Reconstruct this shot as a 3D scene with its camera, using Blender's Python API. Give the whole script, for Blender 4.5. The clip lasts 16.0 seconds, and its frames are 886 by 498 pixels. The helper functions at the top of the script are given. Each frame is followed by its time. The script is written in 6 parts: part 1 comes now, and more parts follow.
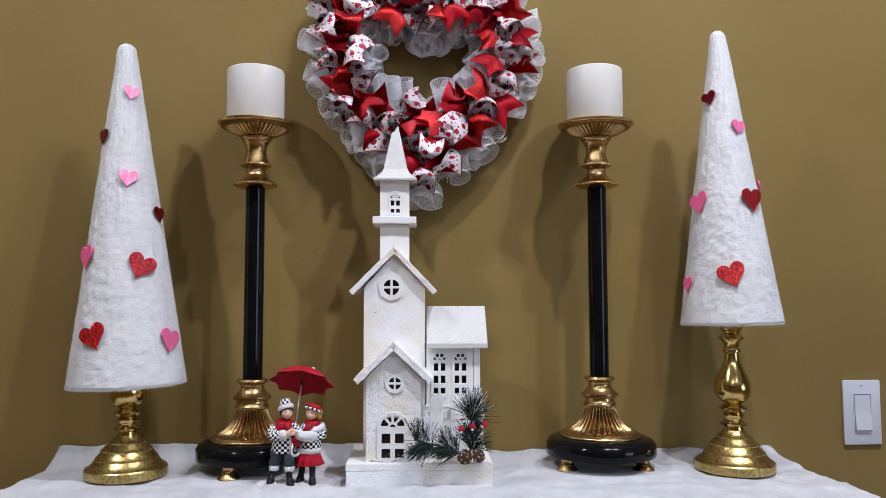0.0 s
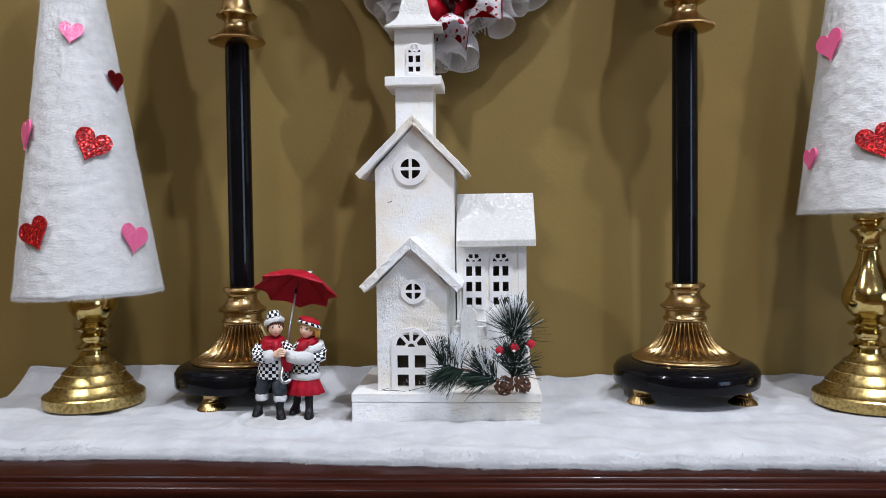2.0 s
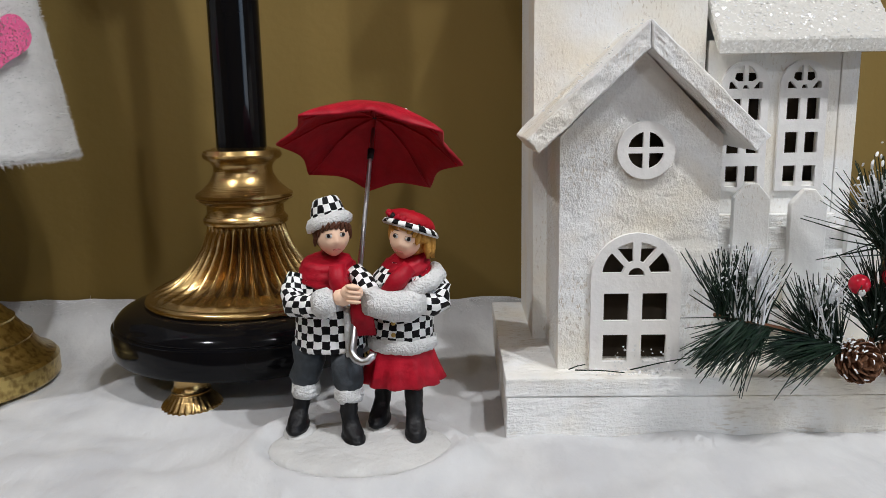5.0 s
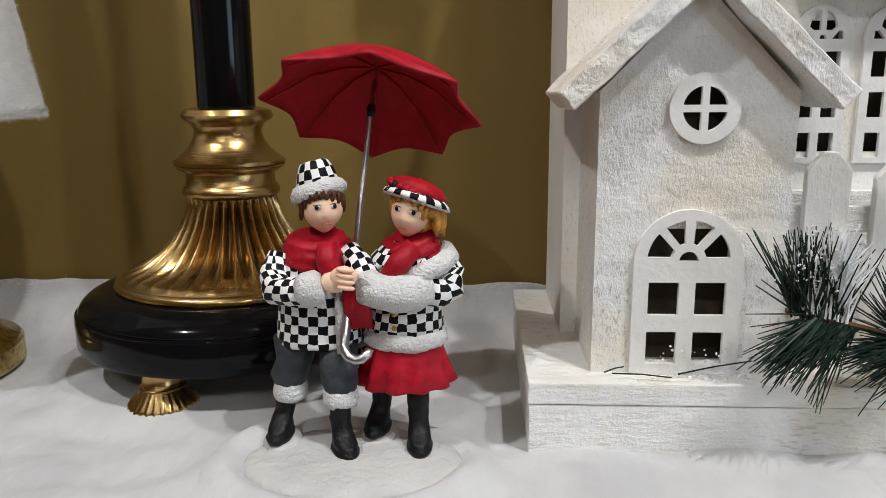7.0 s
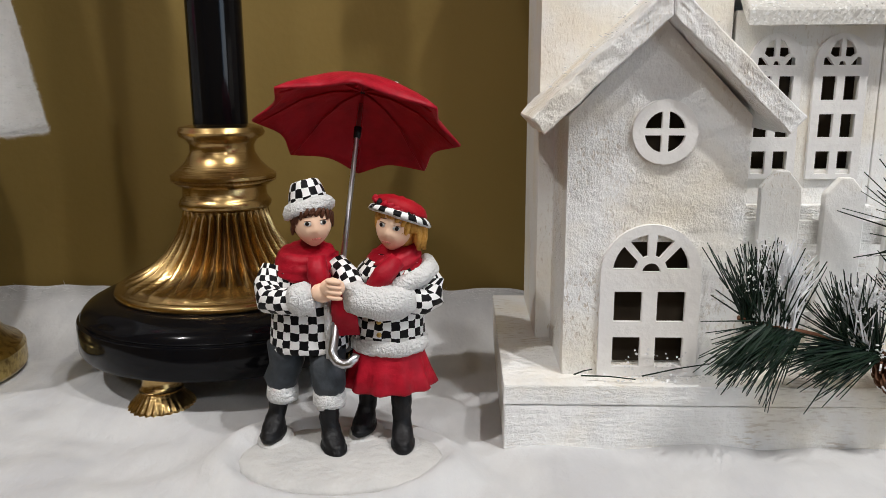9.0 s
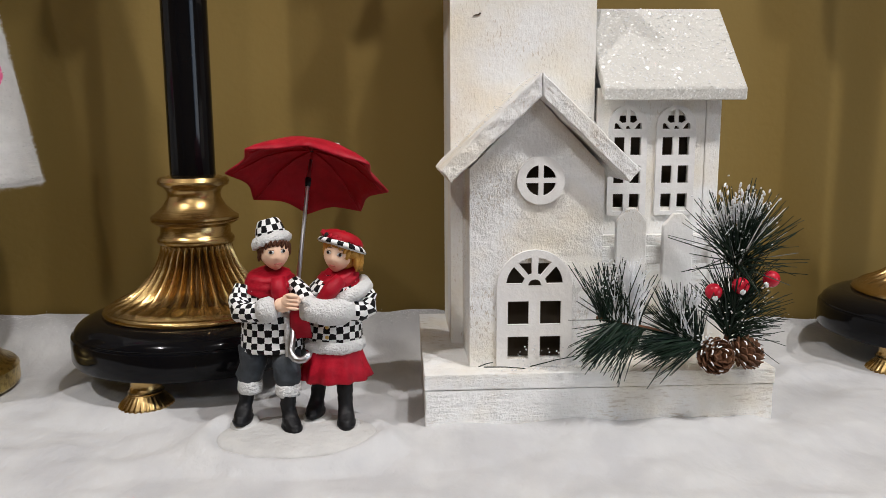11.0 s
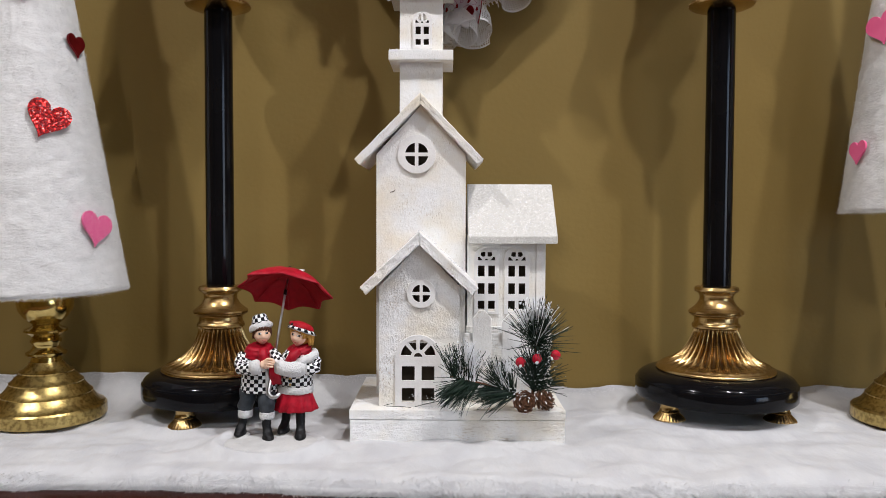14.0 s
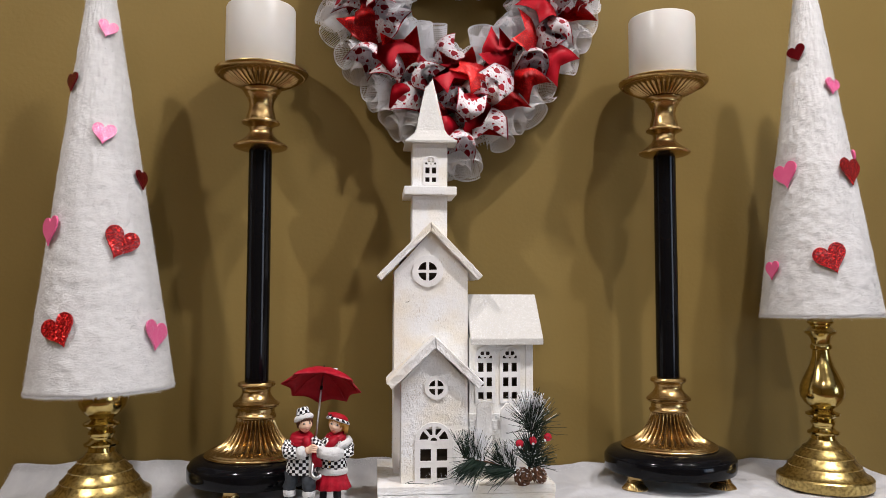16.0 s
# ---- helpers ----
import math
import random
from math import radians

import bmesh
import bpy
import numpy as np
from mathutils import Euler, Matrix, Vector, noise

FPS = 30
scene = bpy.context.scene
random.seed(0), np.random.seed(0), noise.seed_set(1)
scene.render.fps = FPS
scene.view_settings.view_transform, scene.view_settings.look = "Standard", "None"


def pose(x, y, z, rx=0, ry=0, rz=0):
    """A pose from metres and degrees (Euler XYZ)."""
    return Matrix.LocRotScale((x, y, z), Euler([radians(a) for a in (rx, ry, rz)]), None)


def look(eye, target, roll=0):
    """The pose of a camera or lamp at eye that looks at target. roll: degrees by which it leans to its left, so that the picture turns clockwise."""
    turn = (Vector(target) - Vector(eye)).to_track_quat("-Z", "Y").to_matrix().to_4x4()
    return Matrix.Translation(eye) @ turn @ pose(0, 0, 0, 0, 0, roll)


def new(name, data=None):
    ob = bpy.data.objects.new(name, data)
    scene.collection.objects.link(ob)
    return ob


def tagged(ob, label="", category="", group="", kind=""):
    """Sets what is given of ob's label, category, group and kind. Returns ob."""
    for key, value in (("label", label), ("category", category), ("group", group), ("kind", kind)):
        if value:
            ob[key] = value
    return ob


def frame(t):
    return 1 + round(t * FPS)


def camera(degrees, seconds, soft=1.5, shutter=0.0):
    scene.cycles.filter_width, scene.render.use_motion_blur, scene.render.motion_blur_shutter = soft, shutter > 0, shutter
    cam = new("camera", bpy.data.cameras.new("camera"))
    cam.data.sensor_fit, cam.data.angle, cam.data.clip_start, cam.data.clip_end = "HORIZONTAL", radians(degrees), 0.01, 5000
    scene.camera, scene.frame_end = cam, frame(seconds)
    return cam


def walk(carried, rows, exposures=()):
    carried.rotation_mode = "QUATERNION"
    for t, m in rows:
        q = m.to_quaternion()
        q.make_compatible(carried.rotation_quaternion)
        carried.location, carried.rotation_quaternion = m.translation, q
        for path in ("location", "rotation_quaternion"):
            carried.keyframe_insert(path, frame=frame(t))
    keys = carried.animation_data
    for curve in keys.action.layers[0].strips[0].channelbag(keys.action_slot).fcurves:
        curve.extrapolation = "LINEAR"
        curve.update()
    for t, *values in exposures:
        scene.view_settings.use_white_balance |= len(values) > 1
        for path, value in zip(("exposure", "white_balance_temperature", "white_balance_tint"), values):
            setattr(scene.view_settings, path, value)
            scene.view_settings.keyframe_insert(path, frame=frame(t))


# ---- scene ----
cam = camera(61.0, 16.0, soft=0.5)
PATH = [
    (0, (-0.039, -1.321, 1.368), (0.07, 0.671, 1.508), -0.1),
    (0.5, (-0.045, -1.304, 1.361), (0.063, 0.691, 1.458), -0.2),
    (1, (-0.053, -1.264, 1.349), (0.041, 0.733, 1.369), -0.5),
    (1.5, (-0.023, -1.173, 1.339), (-0.007, 0.826, 1.291), -0.9),
    (2, (0.02, -1.044, 1.324), (-0.06, 0.953, 1.256), -0.7),
    (2.5, (0.055, -0.933, 1.318), (-0.145, 1.053, 1.19), -0.3),
    (3, (0.05, -0.849, 1.303), (-0.204, 1.126, 1.113), -0.3),
    (3.5, (0.006, -0.747, 1.297), (-0.228, 1.223, 1.047), -0.8),
    (4, (-0.06, -0.669, 1.289), (-0.23, 1.302, 0.995), -1.0),
    (4.5, (-0.114, -0.603, 1.276), (-0.197, 1.366, 0.936), -1.1),
    (5, (-0.151, -0.565, 1.268), (-0.156, 1.402, 0.904), -0.9),
    (7.5, (-0.146, -0.5, 1.253), (-0.209, 1.456, 0.841), -0.3),
    (8, (-0.144, -0.501, 1.255), (-0.204, 1.455, 0.841), -0.2),
    (10.5, (-0.146, -0.604, 1.275), (-0.042, 1.363, 0.926), -0.4),
    (11, (-0.14, -0.631, 1.274), (0.0, 1.341, 0.973), -0.3),
    (11.5, (-0.11, -0.66, 1.288), (-0.01, 1.319, 1.015), 0.3),
    (12, (-0.065, -0.719, 1.293), (-0.031, 1.27, 1.079), 0.9),
    (12.5, (-0.03, -0.795, 1.3), (-0.053, 1.195, 1.103), 1.2),
    (13, (-0.009, -0.853, 1.301), (-0.065, 1.139, 1.135), 1.1),
    (13.5, (-0.005, -0.896, 1.31), (-0.064, 1.098, 1.174), 0.8),
    (14, (-0.038, -0.941, 1.323), (-0.01, 1.057, 1.24), 0.2),
    (14.5, (-0.083, -0.992, 1.333), (0.013, 1.006, 1.297), -0.2),
    (15, (-0.11, -1.038, 1.341), (0.051, 0.955, 1.366), -0.4),
    (15.5, (-0.131, -1.076, 1.356), (0.069, 0.912, 1.444), -0.2),
    (16, (-0.145, -1.11, 1.358), (0.077, 0.873, 1.484), 0.1),
]
walk(cam, [(t, look(eye, target, roll)) for t, eye, target, roll in PATH],
     exposures=[(0, 0.30, 5500, 16), (1.5, 0.34, 5500, 14), (3.5, 0.37, 5550, 11), (4.3, 0.18, 5800, 10.5), (5, 0.14, 5950, 10), (8, 0.20, 6150, 10), (10.5, 0.18, 6250, 12), (12.5, 0.29, 6000, 12), (14, 0.31, 6000, 14), (16, 0.31, 6200, 16)])

# ---- light ----
world = bpy.data.worlds.new("world")
scene.world = world
world.use_nodes = True
wn = world.node_tree
sky = wn.nodes.new("ShaderNodeTexSky")
sky.sky_type, sky.sun_disc, sky.sun_elevation, sky.sun_rotation = "NISHITA", False, radians(35), radians(120)
wn.links.new(sky.outputs[0], wn.nodes["Background"].inputs[0])
wn.nodes["Background"].inputs[1].default_value = 0.12


def disc_lamp(x, y, z, watts, size, colour):
    data = bpy.data.lights.new("downlight_and_fill_lamp", "AREA")
    data.shape, data.size, data.energy, data.color = "DISK", size, watts, colour
    ob = new("downlight_and_fill_lamp", data)
    ob.matrix_world = look((x, y, z), (x, y + 0.001, 0))
    return ob


CEILING = 2.90
# front three fit the wall shadows; the last two are added, unseen front fill
LAMPS = [(-1.02, -0.90, 15.5), (0.42, -0.86, 14.5), (0.86, -0.96, 12.5), (-0.6, -2.6, 12.0), (0.9, -2.6, 10.0)]
for lx, ly, watts in LAMPS:
    disc_lamp(lx, ly, CEILING - 0.012, watts, 0.055, (1.0, 0.96, 0.90))
win_light = bpy.data.lights.new("window_light", "AREA")
win_light.shape, win_light.size, win_light.size_y, win_light.energy, win_light.color = "RECTANGLE", 1.5, 1.35, 18.0, (0.55, 0.75, 1.0)
new("window_light", win_light).matrix_world = look((2.97, -2.9, 1.6), (0.0, -2.0, 1.4))


# ---- materials ----
def mat(name, base, rough=0.6, metal=0.0, second=None, scale=40.0, detail=4.0, contrast=(0.35, 0.65), bump=0.0, bump_scale=200.0,
        stretch=(1, 1, 1), coat=0.0, spec=0.25, sheen=0.0, subsurface=0.0, island=False):
    """Principled surface: two colours mixed by a noise, and a second finer noise as relief, in metres."""
    m = bpy.data.materials.new(name)
    m.use_nodes = True
    nt = m.node_tree
    p = nt.nodes["Principled BSDF"]
    p.inputs["Roughness"].default_value, p.inputs["Metallic"].default_value = rough, metal
    p.inputs["Coat Weight"].default_value, p.inputs["Specular IOR Level"].default_value = coat, spec
    p.inputs["Sheen Weight"].default_value = sheen
    if subsurface:
        p.inputs["Subsurface Weight"].default_value = subsurface
        p.inputs["Subsurface Radius"].default_value = (0.01, 0.008, 0.006)
        p.inputs["Subsurface Scale"].default_value = 0.5
    p.inputs["Base Color"].default_value = (*base, 1)
    co = nt.nodes.new("ShaderNodeTexCoord")
    mp = nt.nodes.new("ShaderNodeMapping")
    mp.inputs["Scale"].default_value = stretch
    nt.links.new(co.outputs["Object"], mp.inputs[0])
    if second:
        n = nt.nodes.new("ShaderNodeTexNoise")
        n.inputs["Scale"].default_value, n.inputs["Detail"].default_value = scale, detail
        r = nt.nodes.new("ShaderNodeValToRGB")
        r.color_ramp.elements[0].position, r.color_ramp.elements[1].position = contrast
        r.color_ramp.elements[0].color, r.color_ramp.elements[1].color = (*base, 1), (*second, 1)
        nt.links.new(mp.outputs[0], n.inputs[0])
        nt.links.new(n.outputs[0], r.inputs[0])
        nt.links.new(r.outputs[0], p.inputs["Base Color"])
    if bump:
        n2 = nt.nodes.new("ShaderNodeTexNoise")
        n2.inputs["Scale"].default_value, n2.inputs["Detail"].default_value = bump_scale, 5.0
        b = nt.nodes.new("ShaderNodeBump")
        b.inputs["Strength"].default_value, b.inputs["Distance"].default_value = bump, 0.002
        nt.links.new(mp.outputs[0], n2.inputs[0])
        nt.links.new(n2.outputs[0], b.inputs["Height"])
        nt.links.new(b.outputs[0], p.inputs["Normal"])
    return m


def glitter(name, base, flake, scale, rough=0.3, share=0.3, tilt=0.9):
    """Painted ground strewn with small bright flakes that each face their own way."""
    m = mat(name, base, rough, spec=0.4)
    nt = m.node_tree
    p = nt.nodes["Principled BSDF"]
    co = nt.nodes["Texture Coordinate"]
    v = nt.nodes.new("ShaderNodeTexVoronoi")
    v.inputs["Scale"].default_value = scale
    s = nt.nodes.new("ShaderNodeSeparateColor")
    r = nt.nodes.new("ShaderNodeValToRGB")
    r.color_ramp.interpolation = "CONSTANT"
    r.color_ramp.elements[0].color, r.color_ramp.elements[1].color = (*base, 1), (*flake, 1)
    r.color_ramp.elements[1].position = 1 - share
    over = nt.nodes.new("ShaderNodeMath")
    over.operation, over.inputs[1].default_value = "GREATER_THAN", 1 - share
    geo = nt.nodes.new("ShaderNodeNewGeometry")
    half = nt.nodes.new("ShaderNodeVectorMath")
    half.operation, half.inputs[1].default_value = "SUBTRACT", (0.5, 0.5, 0.5)
    size = nt.nodes.new("ShaderNodeVectorMath")
    size.operation, size.inputs["Scale"].default_value = "SCALE", tilt
    lean = nt.nodes.new("ShaderNodeVectorMath")
    unit = nt.nodes.new("ShaderNodeVectorMath")
    unit.operation = "NORMALIZE"
    nt.links.new(co.outputs["Object"], v.inputs["Vector"])
    nt.links.new(v.outputs["Color"], s.inputs[0])
    nt.links.new(s.outputs[0], r.inputs[0])
    nt.links.new(s.outputs[0], over.inputs[0])
    nt.links.new(r.outputs[0], p.inputs["Base Color"])
    nt.links.new(over.outputs[0], p.inputs["Metallic"])
    nt.links.new(v.outputs["Color"], half.inputs[0])
    nt.links.new(half.outputs[0], size.inputs[0])
    nt.links.new(size.outputs[0], lean.inputs[0])
    nt.links.new(geo.outputs["Normal"], lean.inputs[1])
    nt.links.new(lean.outputs[0], unit.inputs[0])
    nt.links.new(unit.outputs[0], p.inputs["Normal"])
    return m


WALL = mat("olive_wall_paint", (0.212, 0.144, 0.041), 0.6, second=(0.236, 0.163, 0.050), scale=2.5, bump=0.16, bump_scale=160, spec=0.15)
CEIL = mat("ceiling_paint", (0.75, 0.73, 0.68), 0.9, second=(0.8, 0.78, 0.73), scale=3, bump=0.1)
FLOOR = mat("oak_floor", (0.20, 0.11, 0.055), 0.4, second=(0.28, 0.16, 0.08), scale=6, stretch=(1, 12, 1), bump=0.05)
CHERRY = mat("dark_cherry_wood", (0.020, 0.0045, 0.0026), 0.26, second=(0.038, 0.008, 0.004), scale=14, stretch=(1, 14, 14), bump=0.03, bump_scale=60, coat=0.05, spec=0.12)
FUR = mat("white_faux_fur", (0.495, 0.495, 0.505), 1.0, second=(0.58, 0.58, 0.58), scale=34, bump=0.9, bump_scale=100, stretch=(1, 0.6, 1), spec=0.05, sheen=0.2)


def hair(name, base, second):
    """Soft hair that lets half of the light through."""
    m = mat(name, base, 1.0, second=second, scale=18, spec=0.05)
    nt = m.node_tree
    p, out = nt.nodes["Principled BSDF"], nt.nodes["Material Output"]
    tl = nt.nodes.new("ShaderNodeBsdfTranslucent")
    tl.inputs[0].default_value = (*second, 1)
    mixer = nt.nodes.new("ShaderNodeMixShader")
    mixer.inputs[0].default_value = 0.3
    nt.links.new(p.outputs[0], mixer.inputs[1])
    nt.links.new(tl.outputs[0], mixer.inputs[2])
    nt.links.new(mixer.outputs[0], out.inputs[0])
    return m


FURHAIR = hair("white_fur_hair", (0.70, 0.70, 0.71), (0.78, 0.78, 0.78))
CREAMHAIR = hair("cream_plush_hair", (0.72, 0.72, 0.71), (0.78, 0.78, 0.77))
FURCREAM = mat("cream_plush", (0.66, 0.655, 0.64), 1.0, second=(0.74, 0.735, 0.72), scale=90, bump=0.45, bump_scale=300, stretch=(0.7, 0.7, 1.5), spec=0.05, sheen=0.2)


def brushed(m, amount, turn):
    """Lathe-turned metal: fine rings round the upright axis draw the highlights out along the profile."""
    nt = m.node_tree
    p = nt.nodes["Principled BSDF"]
    tg = nt.nodes.new("ShaderNodeTangent")
    tg.direction_type, tg.axis = "RADIAL", "Z"
    p.inputs["Anisotropic"].default_value, p.inputs["Anisotropic Rotation"].default_value = amount, turn
    nt.links.new(tg.outputs[0], p.inputs["Tangent"])
    return m


BRASS = brushed(mat("antique_brass", (0.39, 0.258, 0.100), 0.25, 1.0, second=(0.58, 0.405, 0.175), scale=90, detail=6, bump=0.10, bump_scale=1300, stretch=(0.06, 0.06, 1)), 0.35, 0.0)
GOLD = mat("bright_brass", (0.50, 0.37, 0.12), 0.16, 1.0, second=(0.66, 0.51, 0.19), scale=140, detail=7, bump=0.05, bump_scale=500)
GOLDWORN = mat("worn_brass_leaf", (0.30, 0.205, 0.07), 0.30, 1.0, second=(0.58, 0.44, 0.16), scale=230, detail=9, contrast=(0.36, 0.56), bump=0.10, bump_scale=800)
BLACK = mat("black_lacquer", (0.003, 0.003, 0.004), 0.11, second=(0.005, 0.005, 0.006), scale=10, spec=0.18, bump=0.01)
WAX = mat("ivory_wax", (0.61, 0.59, 0.54), 0.28, second=(0.65, 0.63, 0.58), scale=12, subsurface=0.25, bump=0.03, bump_scale=60)


def whitewash(name, grain, saw, pit, relief):
    """White paint brushed over rough sawn wood: warm patches, saw marks along the grain, small dark pits."""
    m = mat(name, (0.86, 0.858, 0.842), 0.85, second=(0.82, 0.745, 0.60), scale=17, detail=5, contrast=(0.46, 0.74), spec=0.1)
    nt = m.node_tree
    p = nt.nodes["Principled BSDF"]
    co = nt.nodes["Texture Coordinate"]
    ramp = nt.nodes["Color Ramp"]
    mp = nt.nodes.new("ShaderNodeMapping")
    mp.inputs["Scale"].default_value = grain
    nt.links.new(co.outputs["Object"], mp.inputs[0])
    rubbed = nt.nodes.new("ShaderNodeTexNoise")
    rubbed.inputs["Scale"].default_value, rubbed.inputs["Detail"].default_value = 26, 2
    nt.links.new(co.outputs["Object"], rubbed.inputs[0])
    patch = nt.nodes.new("ShaderNodeValToRGB")
    patch.color_ramp.elements[0].position, patch.color_ramp.elements[1].position = 0.44, 0.72
    nt.links.new(rubbed.outputs[0], patch.inputs[0])
    pits = nt.nodes.new("ShaderNodeTexNoise")
    pits.inputs["Scale"].default_value, pits.inputs["Detail"].default_value = 800, 6
    nt.links.new(mp.outputs[0], pits.inputs[0])
    cut = nt.nodes.new("ShaderNodeValToRGB")
    cut.color_ramp.elements[0].position, cut.color_ramp.elements[1].position = pit, pit + 0.12
    nt.links.new(pits.outputs[0], cut.inputs[0])
    worn = nt.nodes.new("ShaderNodeMath")
    worn.operation = "MULTIPLY"
    nt.links.new(cut.outputs[0], worn.inputs[0])
    nt.links.new(patch.outputs[0], worn.inputs[1])
    fine = nt.nodes.new("ShaderNodeMixRGB")
    fine.inputs[2].default_value = (0.60, 0.53, 0.44, 1)
    nt.links.new(worn.outputs[0], fine.inputs[0])
    nt.links.new(ramp.outputs[0], fine.inputs[1])
    nt.links.new(fine.outputs[0], p.inputs["Base Color"])
    coarse = nt.nodes.new("ShaderNodeTexNoise")
    coarse.inputs["Scale"].default_value, coarse.inputs["Detail"].default_value, coarse.inputs["Roughness"].default_value = 460, 8, 0.68
    nt.links.new(mp.outputs[0], coarse.inputs[0])
    deep = nt.nodes.new("ShaderNodeMath")
    deep.operation, deep.inputs[1].default_value = "SUBTRACT", 0.0
    nt.links.new(coarse.outputs[0], deep.inputs[0])
    shallow = nt.nodes.new("ShaderNodeMath")
    shallow.operation, shallow.inputs[1].default_value = "MULTIPLY", 0.35
    nt.links.new(worn.outputs[0], shallow.inputs[0])
    nt.links.new(shallow.outputs[0], deep.inputs[1])
    across = nt.nodes.new("ShaderNodeMapping")
    across.inputs["Scale"].default_value = saw
    nt.links.new(co.outputs["Object"], across.inputs[0])
    bands = nt.nodes.new("ShaderNodeTexNoise")
    bands.inputs["Scale"].default_value, bands.inputs["Detail"].default_value, bands.inputs["Roughness"].default_value = 75, 4, 0.6
    nt.links.new(across.outputs[0], bands.inputs[0])
    depth = nt.nodes.new("ShaderNodeMapRange")
    depth.inputs["From Min"].default_value, depth.inputs["From Max"].default_value = 0.38, 0.66
    depth.inputs["To Min"].default_value, depth.inputs["To Max"].default_value = 0.35, 1.5
    nt.links.new(bands.outputs[0], depth.inputs["Value"])
    sawn = nt.nodes.new("ShaderNodeMath")
    sawn.operation = "MULTIPLY"
    nt.links.new(deep.outputs[0], sawn.inputs[0])
    nt.links.new(depth.outputs[0], sawn.inputs[1])
    b = nt.nodes.new("ShaderNodeBump")
    b.inputs["Strength"].default_value, b.inputs["Distance"].default_value = relief, 0.0032
    nt.links.new(sawn.outputs[0], b.inputs["Height"])
    nt.links.new(b.outputs[0], p.inputs["Normal"])
    return m


WHITEWOOD = whitewash("whitewashed_wood", (1.0, 1.0, 0.40), (0.8, 0.8, 1.0), 0.57, 0.26)
ROUGHWOOD = whitewash("whitewashed_rough_wood", (1.0, 1.0, 0.50), (0.8, 0.8, 1.0), 0.54, 0.55)
SAWNWOOD = whitewash("whitewashed_sawn_board", (0.22, 0.6, 1.0), (1.0, 1.0, 0.7), 0.53, 0.6)
WHITEPAINT = mat("white_paint_cutout", (0.76, 0.745, 0.725), 0.6, second=(0.83, 0.815, 0.79), scale=60, bump=0.2, bump_scale=300)
SNOWROOF = glitter("white_glitter_roof", (0.60, 0.585, 0.545), (0.74, 0.73, 0.70), 1000, 0.6, 0.10, 0.5)
# dark brown of wick and small marks; also painted shade in gaps and openings
DARKIN = mat("dark_brown_and_shade", (0.06, 0.045, 0.03), 0.9, second=(0.09, 0.07, 0.05), scale=40)
REDGLIT = glitter("red_glitter_foam", (0.25, 0.003, 0.005), (0.92, 0.05, 0.045), 850, 0.3, 0.32, 0.85)
PINKGLIT = glitter("pink_glitter_foam", (0.84, 0.15, 0.34), (0.98, 0.62, 0.76), 1300, 0.35, 0.14, 0.5)
PINK = mat("pink_foam", (0.80, 0.12, 0.28), 0.5, second=(0.86, 0.16, 0.33), scale=30)
DARKRED = mat("dark_red_foil", (0.12, 0.002, 0.005), 0.25, 0.5, second=(0.17, 0.004, 0.008), scale=60)
PLASTIC = mat("white_plastic", (0.58, 0.59, 0.62), 0.3, second=(0.61, 0.62, 0.65), scale=8)
STEEL = mat("steel", (0.55, 0.55, 0.56), 0.3, 1.0, second=(0.45, 0.45, 0.46), scale=90)


# ---- mesh helpers ----
def part(name, bm, material, parent=None, label="", smooth=False):
    me = bpy.data.meshes.new(name)
    bmesh.ops.recalc_face_normals(bm, faces=bm.faces[:])
    bm.to_mesh(me)
    bm.free()
    for m in material if isinstance(material, (list, tuple)) else (material,):
        me.materials.append(m)
    if smooth:
        me.polygons.foreach_set("use_smooth", [True] * len(me.polygons))
        me.set_sharp_from_angle(angle=radians(smooth if smooth > 1 else 40))
    ob = new(name, me)
    if parent:
        ob.parent = parent
    if label:
        ob["label"] = label
    return ob


def base_at(name, x, y, z, rz=0.0, label="", category="", group="", kind=""):
    ob = new(name)
    ob.empty_display_size = 0.02
    ob.matrix_world = pose(x, y, z, 0, 0, rz)
    return tagged(ob, label, category, group, kind)


def box(x0, x1, y0, y1, z0, z1, bevel=0.0, bm=None, wobble=0.0, cuts=0):
    bm = bm or bmesh.new()
    geo = bmesh.ops.create_cube(bm, size=1.0)["verts"]
    for v in geo:
        v.co = Vector((x0 + (v.co.x + 0.5) * (x1 - x0), y0 + (v.co.y + 0.5) * (y1 - y0), z0 + (v.co.z + 0.5) * (z1 - z0)))
    if bevel:
        edges = list({e for v in geo for e in v.link_edges})
        bmesh.ops.bevel(bm, geom=edges, offset=bevel, segments=2, profile=0.6, affect="EDGES")
    if cuts:
        bmesh.ops.subdivide_edges(bm, edges=bm.edges[:], cuts=cuts, use_grid_fill=True)
    if wobble:
        for v in bm.verts:
            v.co += Vector(noise.noise_vector(v.co * 60)) * wobble
    return bm


